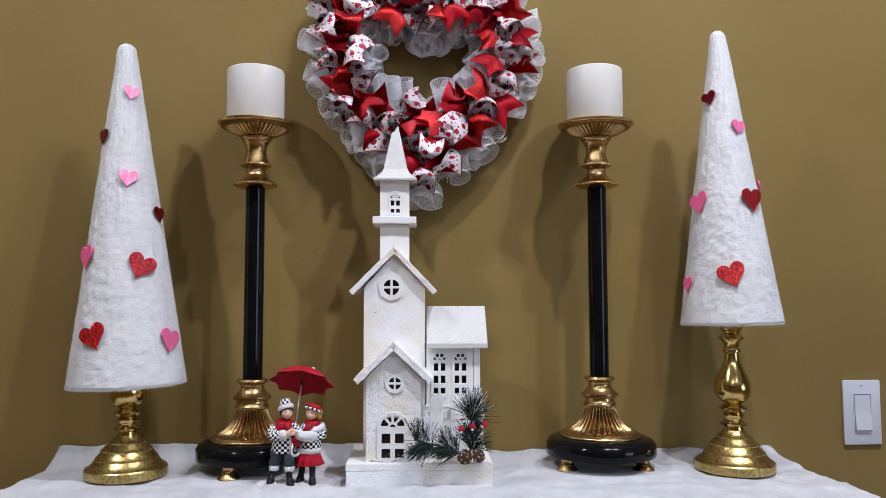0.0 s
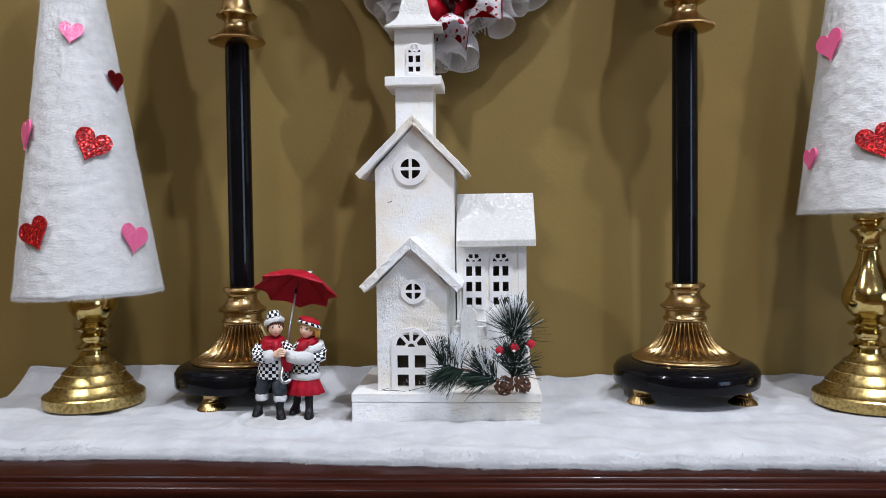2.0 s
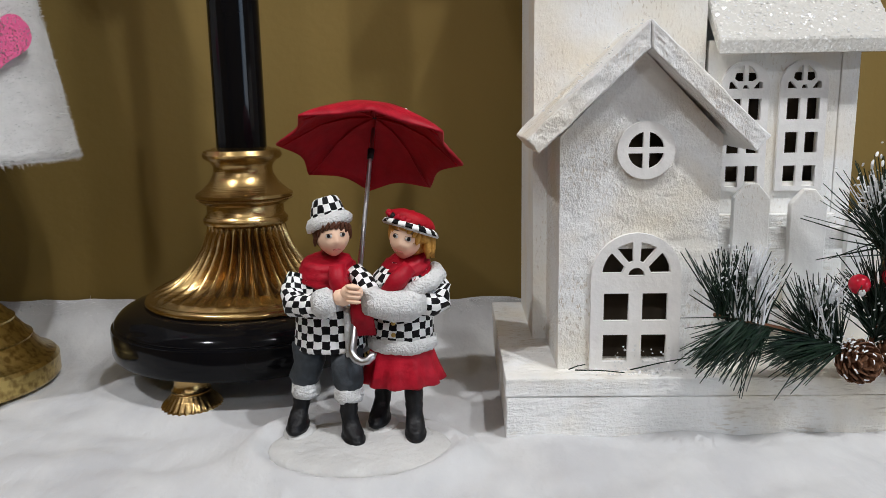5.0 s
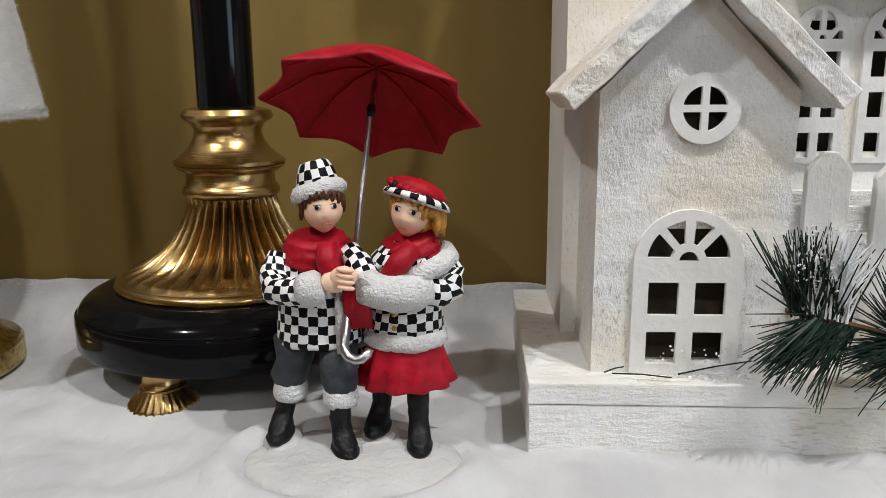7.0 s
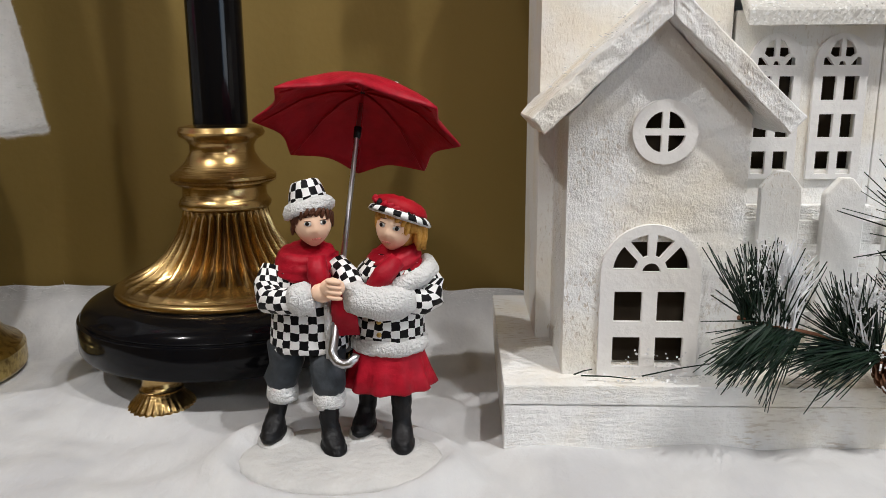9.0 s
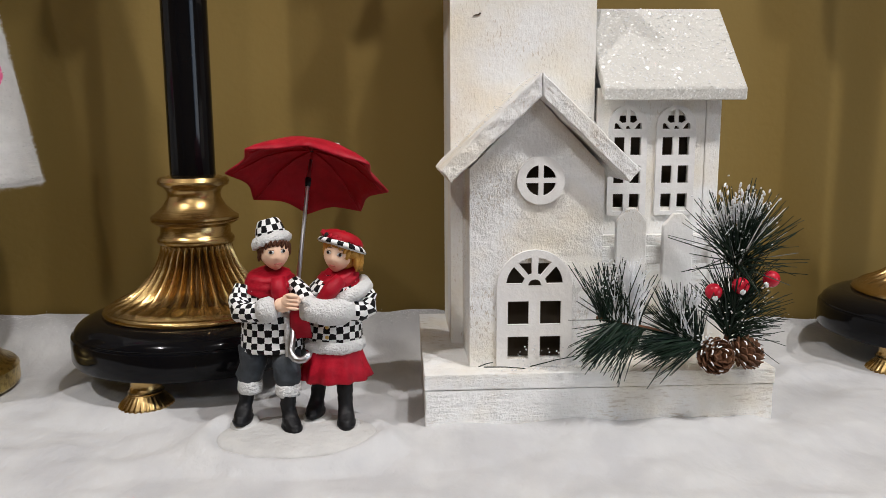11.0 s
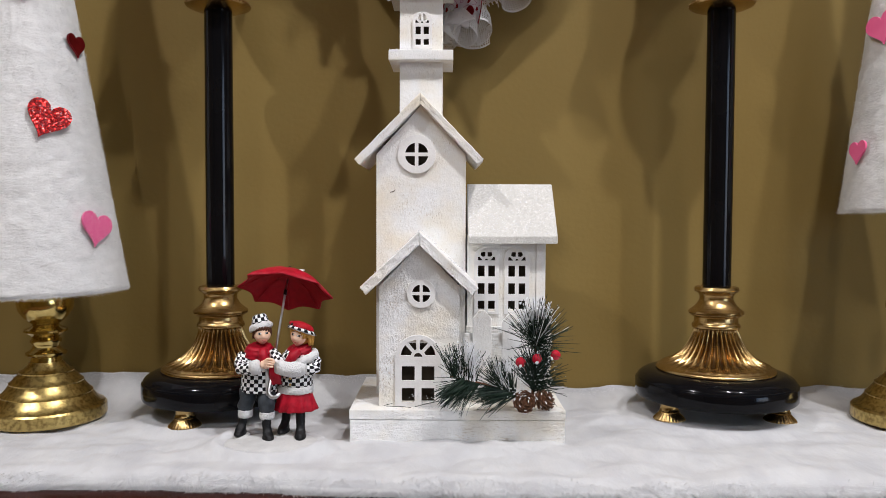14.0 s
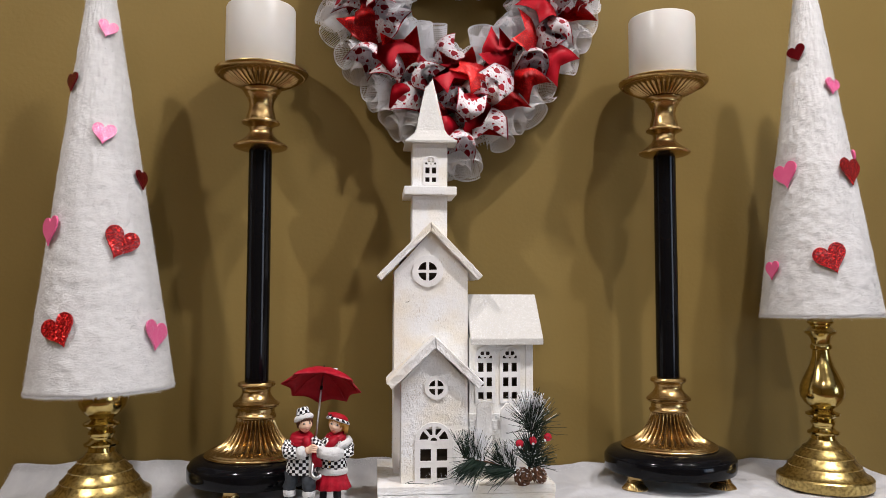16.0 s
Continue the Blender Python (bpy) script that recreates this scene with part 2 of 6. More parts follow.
def lathe(profile, segs=64, flutes=0, bm=None, tilt=None):
    """A turned body from (radius, height) or (radius, height, depth of fluting) pairs."""
    bm = bm or bmesh.new()
    rings = []
    for p in profile:
        r, z, a = p if len(p) == 3 else (*p, 0.0)
        if r < 1e-5:
            rings.append([bm.verts.new((0, 0, z))])
            continue
        ring = []
        for i in range(segs):
            t = 2 * math.pi * i / segs
            k = r * (1 - a * (1 - abs(math.sin(flutes * t / 2)) ** 2.5)) if a else r
            ring.append(bm.verts.new((k * math.cos(t), k * math.sin(t), z)))
        rings.append(ring)
    for a, b in zip(rings, rings[1:]):
        n = max(len(a), len(b))
        for i in range(n):
            j = (i + 1) % n
            quad = [a[i % len(a)], a[j % len(a)], b[j % len(b)], b[i % len(b)]]
            quad = list(dict.fromkeys(quad))
            if len(quad) > 2:
                bm.faces.new(quad)
    for end in (rings[0], rings[-1]):
        if len(end) > 2:
            bm.faces.new(end)
    return bm


def plate(outline, holes, depth, bm=None, back=0.0):
    """A flat board in the xz plane with cut-outs, its front at y = back - depth."""
    own = bmesh.new()
    for loop in (outline, *holes):
        vs = [own.verts.new((x, back, z)) for x, z in loop]
        for a, b in zip(vs, vs[1:] + vs[:1]):
            own.edges.new((a, b))
    bmesh.ops.triangle_fill(own, edges=own.edges[:], use_beauty=True, use_dissolve=False)
    ext = bmesh.ops.extrude_face_region(own, geom=own.faces[:])["geom"]
    for v in ext:
        if isinstance(v, bmesh.types.BMVert):
            v.co.y -= depth
    if bm is None:
        return own
    me = bpy.data.meshes.new("tmp")
    own.to_mesh(me)
    own.free()
    bm.from_mesh(me)
    bpy.data.meshes.remove(me)
    return bm


def rect(x0, x1, z0, z1):
    return [(x0, z0), (x1, z0), (x1, z1), (x0, z1)]


def arc(cx, cz, r, a0, a1, n):
    return [(cx + r * math.cos(radians(a0 + (a1 - a0) * i / n)), cz + r * math.sin(radians(a0 + (a1 - a0) * i / n))) for i in range(n + 1)]


def arched(x0, x1, z0, z1, n=18):
    r = (x1 - x0) / 2
    return [(x0, z0), (x1, z0)] + arc((x0 + x1) / 2, z1 - r, r, 0, 180, n)


def bead_ring(bm, radius, z, size, count):
    for i in range(count):
        t = 2 * math.pi * i / count
        bmesh.ops.create_icosphere(bm, subdivisions=1, radius=size, matrix=Matrix.Translation((radius * math.cos(t), radius * math.sin(t), z)))


def blades(name, roots, dirs, length, width, material, parent, label="", shade=None):
    """Pile of a plush cloth: one slim blade for each root, joined in one mesh; shade: the normals of the cloth below."""
    n = len(roots)
    side = np.cross(dirs, np.random.normal(size=(n, 3)) if shade is None else shade + np.random.normal(scale=0.15, size=(n, 3)))
    side /= np.linalg.norm(side, axis=1)[:, None] + 1e-9
    side *= (width / 2)[:, None]
    if shade is not None:
        wrong = (np.cross(side, dirs) * shade).sum(axis=1) < 0
        side[wrong] *= -1
    co = np.empty((n, 3, 3))
    co[:, 0], co[:, 1], co[:, 2] = roots - side, roots + side, roots + dirs * length[:, None]
    me = bpy.data.meshes.new(name)
    me.vertices.add(3 * n)
    me.vertices.foreach_set("co", co.ravel())
    me.loops.add(3 * n)
    me.loops.foreach_set("vertex_index", np.arange(3 * n, dtype=np.int32))
    me.polygons.add(n)
    me.polygons.foreach_set("loop_start", np.arange(0, 3 * n, 3, dtype=np.int32))
    me.update(calc_edges=True)
    if shade is not None:
        me.polygons.foreach_set("use_smooth", [False] * n)
    me.materials.append(material)
    ob = new(name, me)
    ob.parent = parent
    return tagged(ob, label, kind="stuff")


def tube(points, r0, r1, bm=None, segs=8):
    bm = bm or bmesh.new()
    rings = []
    for i, p in enumerate(points):
        p = Vector(p)
        d = (Vector(points[min(i + 1, len(points) - 1)]) - Vector(points[max(i - 1, 0)])).normalized()
        q = d.to_track_quat("Z", "Y")
        r = r0 + (r1 - r0) * i / (len(points) - 1)
        rings.append([bm.verts.new(p + q @ Vector((r * math.cos(2 * math.pi * k / segs), r * math.sin(2 * math.pi * k / segs), 0))) for k in range(segs)])
    for a, b in zip(rings, rings[1:]):
        for k in range(segs):
            bm.faces.new((a[k], a[(k + 1) % segs], b[(k + 1) % segs], b[k]))
    bm.faces.new(rings[0])
    bm.faces.new(rings[-1])
    return bm


# ---- room ----
X0, X1, Y0 = -2.6, 3.0, -4.4


def setting(name, bm, material, label, category):
    return tagged(part(name, bm, material), label, category, kind="structure")


setting("wall_north", box(X0 - 0.1, X1 + 0.1, 0.0, 0.12, 0, CEILING), WALL, "olive gold painted wall with faint roller texture", "wall")
setting("wall_south", box(X0 - 0.1, X1 + 0.1, Y0 - 0.12, Y0, 0, CEILING), WALL, "olive gold painted wall across the room", "wall")
setting("wall_west", box(X0 - 0.1, X0, Y0, 0.0, 0, CEILING), WALL, "olive gold painted side wall", "wall")
east = bmesh.new()
for y0, y1, z0, z1 in ((Y0, -3.65, 0, CEILING), (-2.15, 0.0, 0, CEILING), (-3.65, -2.15, 0, 0.92), (-3.65, -2.15, 2.28, CEILING)):
    box(X1, X1 + 0.1, y0, y1, z0, z1, bm=east)
setting("wall_east", east, WALL, "olive gold painted side wall with a window opening", "wall")
setting("ceiling", box(X0 - 0.1, X1 + 0.1, Y0 - 0.12, 0.12, CEILING, CEILING + 0.1), CEIL, "plain white painted ceiling", "ceiling")
setting("floor", box(X0 - 0.1, X1 + 0.1, Y0 - 0.12, 0.12, -0.1, 0.0), FLOOR, "brown oak floor", "floor")
# trims out of view; the last two only dress the added fill lamps
for lx, ly, watts in LAMPS:
    ring = lathe([(0.05, CEILING - 0.001), (0.05, CEILING - 0.006), (0.065, CEILING - 0.006), (0.072, CEILING - 0.001)], 32)
    trim = part("ceiling_light", ring, PLASTIC, smooth=40)
    trim.location = (lx, ly, 0)
    tagged(trim, "round white ceiling light trim, added out of view with its lamp", "ceiling light", "recessed ceiling lights")

# ---- sideboard ----
TOP = 1.086
sideboard = base_at("sideboard", 0, -0.155, 0, label="dark cherry wood sideboard with a moulded top edge", category="sideboard")


def moulding(profile, x0, x1):
    """A moulding along x from (y, z) pairs."""
    bm = bmesh.new()
    a = [bm.verts.new((x0, y, z)) for y, z in profile]
    b = [bm.verts.new((x1, y, z)) for y, z in profile]
    n = len(profile)
    for i in range(n):
        bm.faces.new((a[i], a[(i + 1) % n], b[(i + 1) % n], b[i]))
    bm.faces.new(a)
    bm.faces.new(b)
    return bm


nose = [(0.154, TOP - 0.022), (0.154, TOP)] + [(-0.183 - 0.006 * math.sin(a), TOP - 0.006 + 0.006 * math.cos(a)) for a in (0, 0.4, 0.8, 1.2, 1.57)] \
    + [(-0.191, TOP - 0.0075)] + [(-0.191 - 0.007 * math.sin(a), TOP - 0.015 + 0.0075 * math.cos(a)) for a in (0.2, 0.6, 1.0, 1.57, 2.1, 2.6, 3.1)]
part("top", moulding(nose, -0.62, 0.62), CHERRY, sideboard, smooth=30)
part("cornice", moulding([(0.15, TOP - 0.022), (-0.178, TOP - 0.022), (-0.178, TOP - 0.026), (-0.168, TOP - 0.034), (-0.166, TOP - 0.040), (0.15, TOP - 0.040)], -0.60, 0.60), CHERRY, sideboard, smooth=30)
frieze = part("frieze", box(-0.585, 0.585, -0.152, 0.15, TOP - 0.060, TOP - 0.040, 0.001), CHERRY, sideboard)
for x0, x1 in ((-0.592, -0.35), (0.31, 0.592)):
    part("corner_block", box(x0, x1, -0.163, -0.1525, TOP - 0.062, TOP - 0.0405, 0.002), CHERRY, frieze)
part("body", box(-0.530, 0.530, -0.138, 0.15, 0.08, TOP - 0.060, 0.002), CHERRY, sideboard)
part("plinth", box(-0.545, 0.545, -0.148, 0.15, 0.0, 0.08, 0.004), CHERRY, sideboard)
nslat = 22
for i in range(nslat):
    w = 1.05 / nslat
    part("slat", box(-0.525 + i * w + 0.0012, -0.525 + (i + 1) * w - 0.0012, -0.146, -0.1385, 0.085, TOP - 0.066, 0.0015), CHERRY, sideboard)

# ---- fur throw ----
throw = base_at("fur_throw", 0, -0.15, TOP, label="white faux fur throw spread over the sideboard top", category="throw")


def throw_edge(x):
    """Front edge of the throw, which waves a little."""
    return -0.314 - 0.040 * x - 0.006 * math.sin(9 * x + 1) - 0.004 * noise.noise((x * 14, 0.3, 0)) - 0.003 * noise.noise((x * 45, 0.9, 0))


def throw_height(x, y):
    h = 0.0130 + 0.0034 * noise.noise((x * 9, y * 14, 0.2)) + 0.0042 * noise.noise((x * 24, y * 30, 4.2)) + 0.0014 * noise.noise((x * 45, y * 60, 2.2)) + 0.0007 * noise.noise((x * 70, y * 80, 1.2))
    h += (0.012 + 0.017 * max(0.0, min(1.0, (0.08 - x) / 0.2)) + 0.005 * noise.noise((x * 7, 2.5, 0))) * max(0.0, 1 - max(0.0, -y) / 0.062) ** 1.4
    h += 0.0025 * math.exp(-((y + 0.235) / 0.02) ** 2) * (0.5 + noise.noise((x * 5, 0, 7)))
    e = math.hypot((x + 0.196) / 0.0465, (y + 0.2145) / 0.0315)
    if 0.9 < e < 2.0:
        h += 0.0078 * math.exp(-((e - 1.14) / 0.20) ** 2)
    for cx, cy, rr in ((-0.278, -0.089, 0.085), (0.2835, -0.097, 0.085), (-0.465, -0.108, 0.066), (0.493, -0.125, 0.066)):
        d = math.hypot(x - cx, y - cy)
        near = max(0.0, min(1.0, (rr + 0.02 - d) / 0.02))
        h += ((0.0172 if rr > 0.08 else min(h, 0.012)) - h) * near
    edge = min(y - throw_edge(x), 0.635 - abs(x + 0.0 * y))
    fall = max(0.0, min(1.0, edge / 0.022))
    return h * math.sin(fall * math.pi / 2) ** 0.7


bm = bmesh.new()
NX, NY = 260, 80
grid = []
for i in range(NX + 1):
    x = -0.635 + 1.27 * i / NX
    f = throw_edge(x)
    col = []
    for j in range(NY + 1):
        y = f + (-0.004 - f) * j / NY
        xx = x + 0.012 * noise.noise((y * 12, 3.1, 1 if x < 0 else 2)) * (abs(x) / 0.635) ** 6
        if abs(xx) > 0.612:
            drop = (abs(xx) - 0.612) * 2.2
        else:
            drop = 0.0
        col.append(bm.verts.new((xx, y + 0.15, throw_height(x, y) - drop + 0.0005)))
    grid.append(col)
for i in range(NX):
    for j in range(NY):
        bm.faces.new((grid[i][j], grid[i + 1][j], grid[i + 1][j + 1], grid[i][j + 1]))
backing = part("backing", bm, FUR, throw, smooth=180)
me = backing.data
vs = np.empty(len(me.vertices) * 3)
me.vertices.foreach_get("co", vs)
vs = vs.reshape(-1, 3)
nrm = np.empty(len(me.vertices) * 3)
me.vertices.foreach_get("normal", nrm)
nrm = nrm.reshape(-1, 3)
if nrm[:, 2].mean() < 0:
    nrm = -nrm
N = 18000
i0 = np.random.randint(0, NX, N)
j0 = np.where(np.random.rand(N) < 0.7, (np.random.rand(N) ** 2.0 * NY / 24).astype(int), NY - 1 - (np.random.rand(N) ** 1.6 * NY / 24).astype(int))
u, v = np.random.rand(N), np.random.rand(N)
idx = lambda a, b: a * (NY + 1) + b
mix = lambda arr: (arr[idx(i0, j0)] * ((1 - u) * (1 - v))[:, None] + arr[idx(i0 + 1, j0)] * (u * (1 - v))[:, None]
                   + arr[idx(i0, j0 + 1)] * ((1 - u) * v)[:, None] + arr[idx(i0 + 1, j0 + 1)] * (u * v)[:, None])
roots, up = mix(vs), mix(nrm)
comb = np.array([noise.noise_vector((r[0] * 16, r[1] * 16, 0.5)) for r in roots[:: 10]]).repeat(10, axis=0)[:N]
flow = np.stack([0.6 * comb[:, 0], -0.55 + 0.6 * comb[:, 1], 0.02 * comb[:, 2]], axis=1)
flow += np.random.normal(scale=0.10, size=(N, 3))
flow += up * 0.10
flow /= np.linalg.norm(flow, axis=1)[:, None]
flow[:, 2] = np.abs(flow[:, 2])
blades("fur_fringe", roots - up * 0.0004, flow, np.random.uniform(0.004, 0.009, N), np.random.uniform(0.0003, 0.0006, N), FURHAIR, throw, shade=up)
# longer hairs along the front edge
NE = 15000
ex = np.random.uniform(-0.63, 0.63, NE)
er = np.array([(x, throw_edge(x) + 0.15 + random.uniform(0.0, 0.008), random.uniform(0.001, 0.007)) for x in ex])
lock = np.array([noise.noise((x * 40, 0.7, 0)) for x in ex])
ed = np.stack([lock * 1.2 + np.random.normal(scale=0.25, size=NE), -np.ones(NE), -0.25 + np.random.normal(scale=0.15, size=NE)], axis=1)
ed /= np.linalg.norm(ed, axis=1)[:, None]
blades("edge_hair", er, ed, np.random.uniform(0.004, 0.010, NE) * (0.5 + 1.6 * np.abs(lock)), np.random.uniform(0.0004, 0.0009, NE), FURHAIR, throw,
       shade=np.tile(np.array([[0, -0.5, 0.85]]), (NE, 1)))

# ---- black and brass candlesticks ----
FUR_Z = 1.1005


DARKBRASS = mat("dark_brass", (0.085, 0.048, 0.018), 0.4, 1.0, second=(0.17, 0.10, 0.038), scale=120, bump=0.05, bump_scale=400)


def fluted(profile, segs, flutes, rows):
    """A turned body whose flutes take a second, darker material than the ridges."""
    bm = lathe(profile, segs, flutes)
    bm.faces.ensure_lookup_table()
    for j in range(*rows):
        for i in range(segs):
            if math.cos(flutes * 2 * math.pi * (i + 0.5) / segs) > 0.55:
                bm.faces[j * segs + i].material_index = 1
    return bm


def candlestick(x, y, k):
    """Tall candlestick: black drum on small feet, fluted brass flare, black column, brass cup. k stretches its height."""
    ob = base_at("pillar_candlestick", x, y, FUR_Z, label="tall black and antique brass pillar candlestick with a fluted base", category="candlestick", group="pair of tall candlesticks")
    h = lambda z: (z - 1.1) * k
    L = lambda prof: [(p[0], h(p[1]), *p[2:]) for p in prof]
    wide = 1.028 if x > 0 else 1.0
    part("drum", lathe(L([(q * wide, z) for q, z in [(0.0, 1.1215), (0.0800, 1.1215), (0.0846, 1.1224), (0.0855, 1.1242), (0.0856, 1.1384), (0.0851, 1.1397), (0.0838, 1.1402), (0.0834, 1.1408), (0.0836, 1.1417),
                          (0.0824, 1.1439), (0.0796, 1.1465), (0.0752, 1.1488), (0.0700, 1.1504), (0.066, 1.151), (0.0, 1.151)]]), 96), BLACK, ob, "glossy black lacquered drum", smooth=34)
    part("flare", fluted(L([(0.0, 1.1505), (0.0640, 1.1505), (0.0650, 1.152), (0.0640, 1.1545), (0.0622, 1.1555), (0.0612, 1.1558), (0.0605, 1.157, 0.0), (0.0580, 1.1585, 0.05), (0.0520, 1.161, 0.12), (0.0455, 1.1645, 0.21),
                           (0.0390, 1.1695, 0.24), (0.0335, 1.176, 0.25), (0.0285, 1.184, 0.24), (0.0252, 1.193, 0.20), (0.0243, 1.197, 0.05), (0.024, 1.1985)]), 384, 32, (8, 14)), [BRASS, DARKBRASS], ob, "fluted antique brass flare", smooth=60)
    collar = part("collar", lathe(L([(0.0, 1.198), (0.0245, 1.198), (0.0262, 1.1995), (0.0264, 1.2022), (0.0250, 1.2040), (0.0240, 1.2050), (0.0238, 1.211), (0.0260, 1.2118), (0.0280, 1.2135), (0.0280, 1.2145), (0.0300, 1.2160), (0.0300, 1.2178), (0.0262, 1.2205),
                            (0.0215, 1.2250), (0.0183, 1.2305), (0.0181, 1.2345), (0.0200, 1.2378), (0.0238, 1.2398), (0.0246, 1.2420), (0.0232, 1.2448), (0.0165, 1.2465), (0.0, 1.2465)]), 64), BRASS, ob, smooth=45)
    bm = bmesh.new()
    bead_ring(bm, 0.0290, h(1.2148), 0.0009, 84)
    tagged(part("beading", bm, BRASS, collar), kind="stuff")
    part("column", lathe(L([(0.0, 1.246), (0.0154, 1.246), (0.0154, 1.4), (0.0152, 1.553), (0.0, 1.553)]), 48), BLACK, ob, "slim glossy black column", smooth=45)
    S = lambda prof, q: [(p[0] * q, *p[1:]) for p in prof]
    neck = part("neck", lathe(L(S([(0.0, 1.551), (0.020, 1.5512), (0.030, 1.5535), (0.0362, 1.5558), (0.0372, 1.5580), (0.0362, 1.5602), (0.032, 1.5622), (0.0255, 1.5665), (0.0185, 1.5725), (0.0155, 1.5785), (0.0157, 1.5830), (0.0195, 1.5862),
                          (0.0258, 1.5885), (0.0263, 1.5900), (0.0255, 1.5918), (0.0205, 1.5935), (0.0203, 1.5990), (0.0180, 1.6060), (0.0168, 1.6130), (0.0178, 1.6200), (0.0210, 1.6260), (0.0225, 1.6275), (0.0228, 1.6300),
                          (0.0262, 1.6325), (0.0268, 1.6352), (0.024, 1.6362), (0.0, 1.6362)], 0.95)), 64), BRASS, ob, smooth=45)
    bm = bmesh.new()
    bead_ring(bm, 0.0344, h(1.5582), 0.0016, 52)
    bead_ring(bm, 0.0246, h(1.5903), 0.0009, 70)
    tagged(part("beading", bm, BRASS, neck), kind="stuff")
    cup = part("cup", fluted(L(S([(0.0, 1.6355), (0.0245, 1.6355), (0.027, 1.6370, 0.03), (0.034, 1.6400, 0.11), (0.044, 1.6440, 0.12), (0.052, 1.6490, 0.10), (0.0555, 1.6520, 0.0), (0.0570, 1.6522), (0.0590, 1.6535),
                         (0.0625, 1.6545), (0.0640, 1.6560), (0.0650, 1.6580), (0.0645, 1.6595), (0.0620, 1.6600), (0.0570, 1.6585), (0.0, 1.6580)], 0.955)), 320, 40, (2, 5)), [BRASS, DARKBRASS], ob, "fluted brass drip cup", smooth=60)
    bm = bmesh.new()
    bead_ring(bm, 0.0562, h(1.6525), 0.0010, 120)
    tagged(part("beading", bm, BRASS, cup), kind="stuff")
    for a in (-63, 57, 177) if x > 0 else (-17, 103, 223):
        t = radians(a - 90)
        bm = lathe([(0.0, 0.0), (0.0172, 0.0, 0.05), (0.0180, 0.002, 0.07), (0.0165, 0.005, 0.07), (0.0125, 0.009, 0.03), (0.0105, 0.0115), (0.0112, 0.0125), (0.0100, 0.0135), (0.0092, 0.018), (0.0105, 0.0225), (0.0, 0.0225)], 112, 28)
        foot = part("foot", bm, BRASS, ob, "small ribbed brass foot", smooth=60)
        foot.location = (0.0690 * math.cos(t), 0.0690 * math.sin(t), 0.0)
    return ob


def candle(x, y, z, height):
    r = 0.0462
    prof = [(0.0, 0.0), (r - 0.001, 0.0), (r, 0.0015), (r, height * 0.5), (r - 0.0002, height - 0.003), (r - 0.0012, height - 0.0008), (r - 0.003, height), (0.030, height - 0.0012), (0.0, height - 0.002)]
    ob = base_at("pillar_candle", x, y, z, label="thick ivory wax pillar candle on a brass cup", category="candle", group="pair of pillar candles")
    part("wax", lathe(prof, 96), WAX, ob, smooth=45)
    part("wick", lathe([(0.0, height - 0.003), (0.0009, height - 0.003), (0.0008, height + 0.007), (0.0, height + 0.0075)], 8), DARKIN, ob, "short dark wick")
    return ob


candlestick(-0.2775, -0.089, 1.0)
candlestick(0.2835, -0.097, 1.006)
candle(-0.2795, -0.089, FUR_Z + 0.5583, 0.089)
candle(0.2825, -0.097, FUR_Z + 0.5583 * 1.006, 0.092)


# ---- plush cone trees on brass stands ----
def brass_stand(x, y):
    ob = base_at("brass_stand", x, y, FUR_Z, label="turned polished brass candle stand with a round stepped foot", category="candle stand", group="pair of brass stands")
    P = lambda prof: [(r, z - 1.1) for r, z in prof]
    part("foot", lathe(P([(0.0, 1.1), (0.0595, 1.1), (0.0610, 1.102), (0.0610, 1.1130), (0.0592, 1.1152), (0.0550, 1.1168), (0.0505, 1.1215), (0.0462, 1.1270), (0.0468, 1.1286), (0.0445, 1.1302), (0.0410, 1.1342), (0.0372, 1.1395),
                          (0.0377, 1.1411), (0.0352, 1.1426), (0.0318, 1.1465), (0.0272, 1.1508), (0.0276, 1.1524), (0.0242, 1.1540), (0.0195, 1.158), (0.0165, 1.163), (0.0, 1.163)]), 72), GOLDWORN, ob, "stepped foot with worn gilding", smooth=28)
    part("lower_knop", lathe(P([(0.0, 1.162), (0.0160, 1.163), (0.0150, 1.168), (0.0205, 1.1705), (0.0208, 1.173), (0.0160, 1.1755), (0.0135, 1.179), (0.0140, 1.182), (0.0160, 1.1845), (0.0160, 1.187), (0.0135, 1.189), (0.0165, 1.1925), (0.0222, 1.196),
                                (0.0222, 1.1985), (0.0150, 1.2015), (0.0128, 1.2045), (0.0, 1.2045)]), 64), GOLD, ob, smooth=40)
    part("bulb", lathe(P([(0.0, 1.204), (0.0128, 1.204), (0.0170, 1.2065), (0.0228, 1.2125), (0.0275, 1.2195), (0.0290, 1.227), (0.0281, 1.235), (0.0248, 1.2435), (0.0205, 1.253), (0.0155, 1.263), (0.0120, 1.275), (0.0108, 1.285), (0.0, 1.285)]), 64), GOLD, ob, smooth=60)
    part("upper_knop", lathe(P([(0.0, 1.284), (0.0108, 1.2845), (0.0138, 1.2865), (0.0140, 1.2905), (0.0118, 1.2935), (0.0122, 1.298), (0.0150, 1.3035), (0.0205, 1.308), (0.0207, 1.3105), (0.0150, 1.3145), (0.0132, 1.3172), (0.0138, 1.3195), (0.0168, 1.3215), (0.0174, 1.3240), (0.0160, 1.3262), (0.0156, 1.3290), (0.0172, 1.3310), (0.0176, 1.3345), (0.0165, 1.336), (0.0, 1.336)]), 64), GOLD, ob, smooth=40)
    return ob


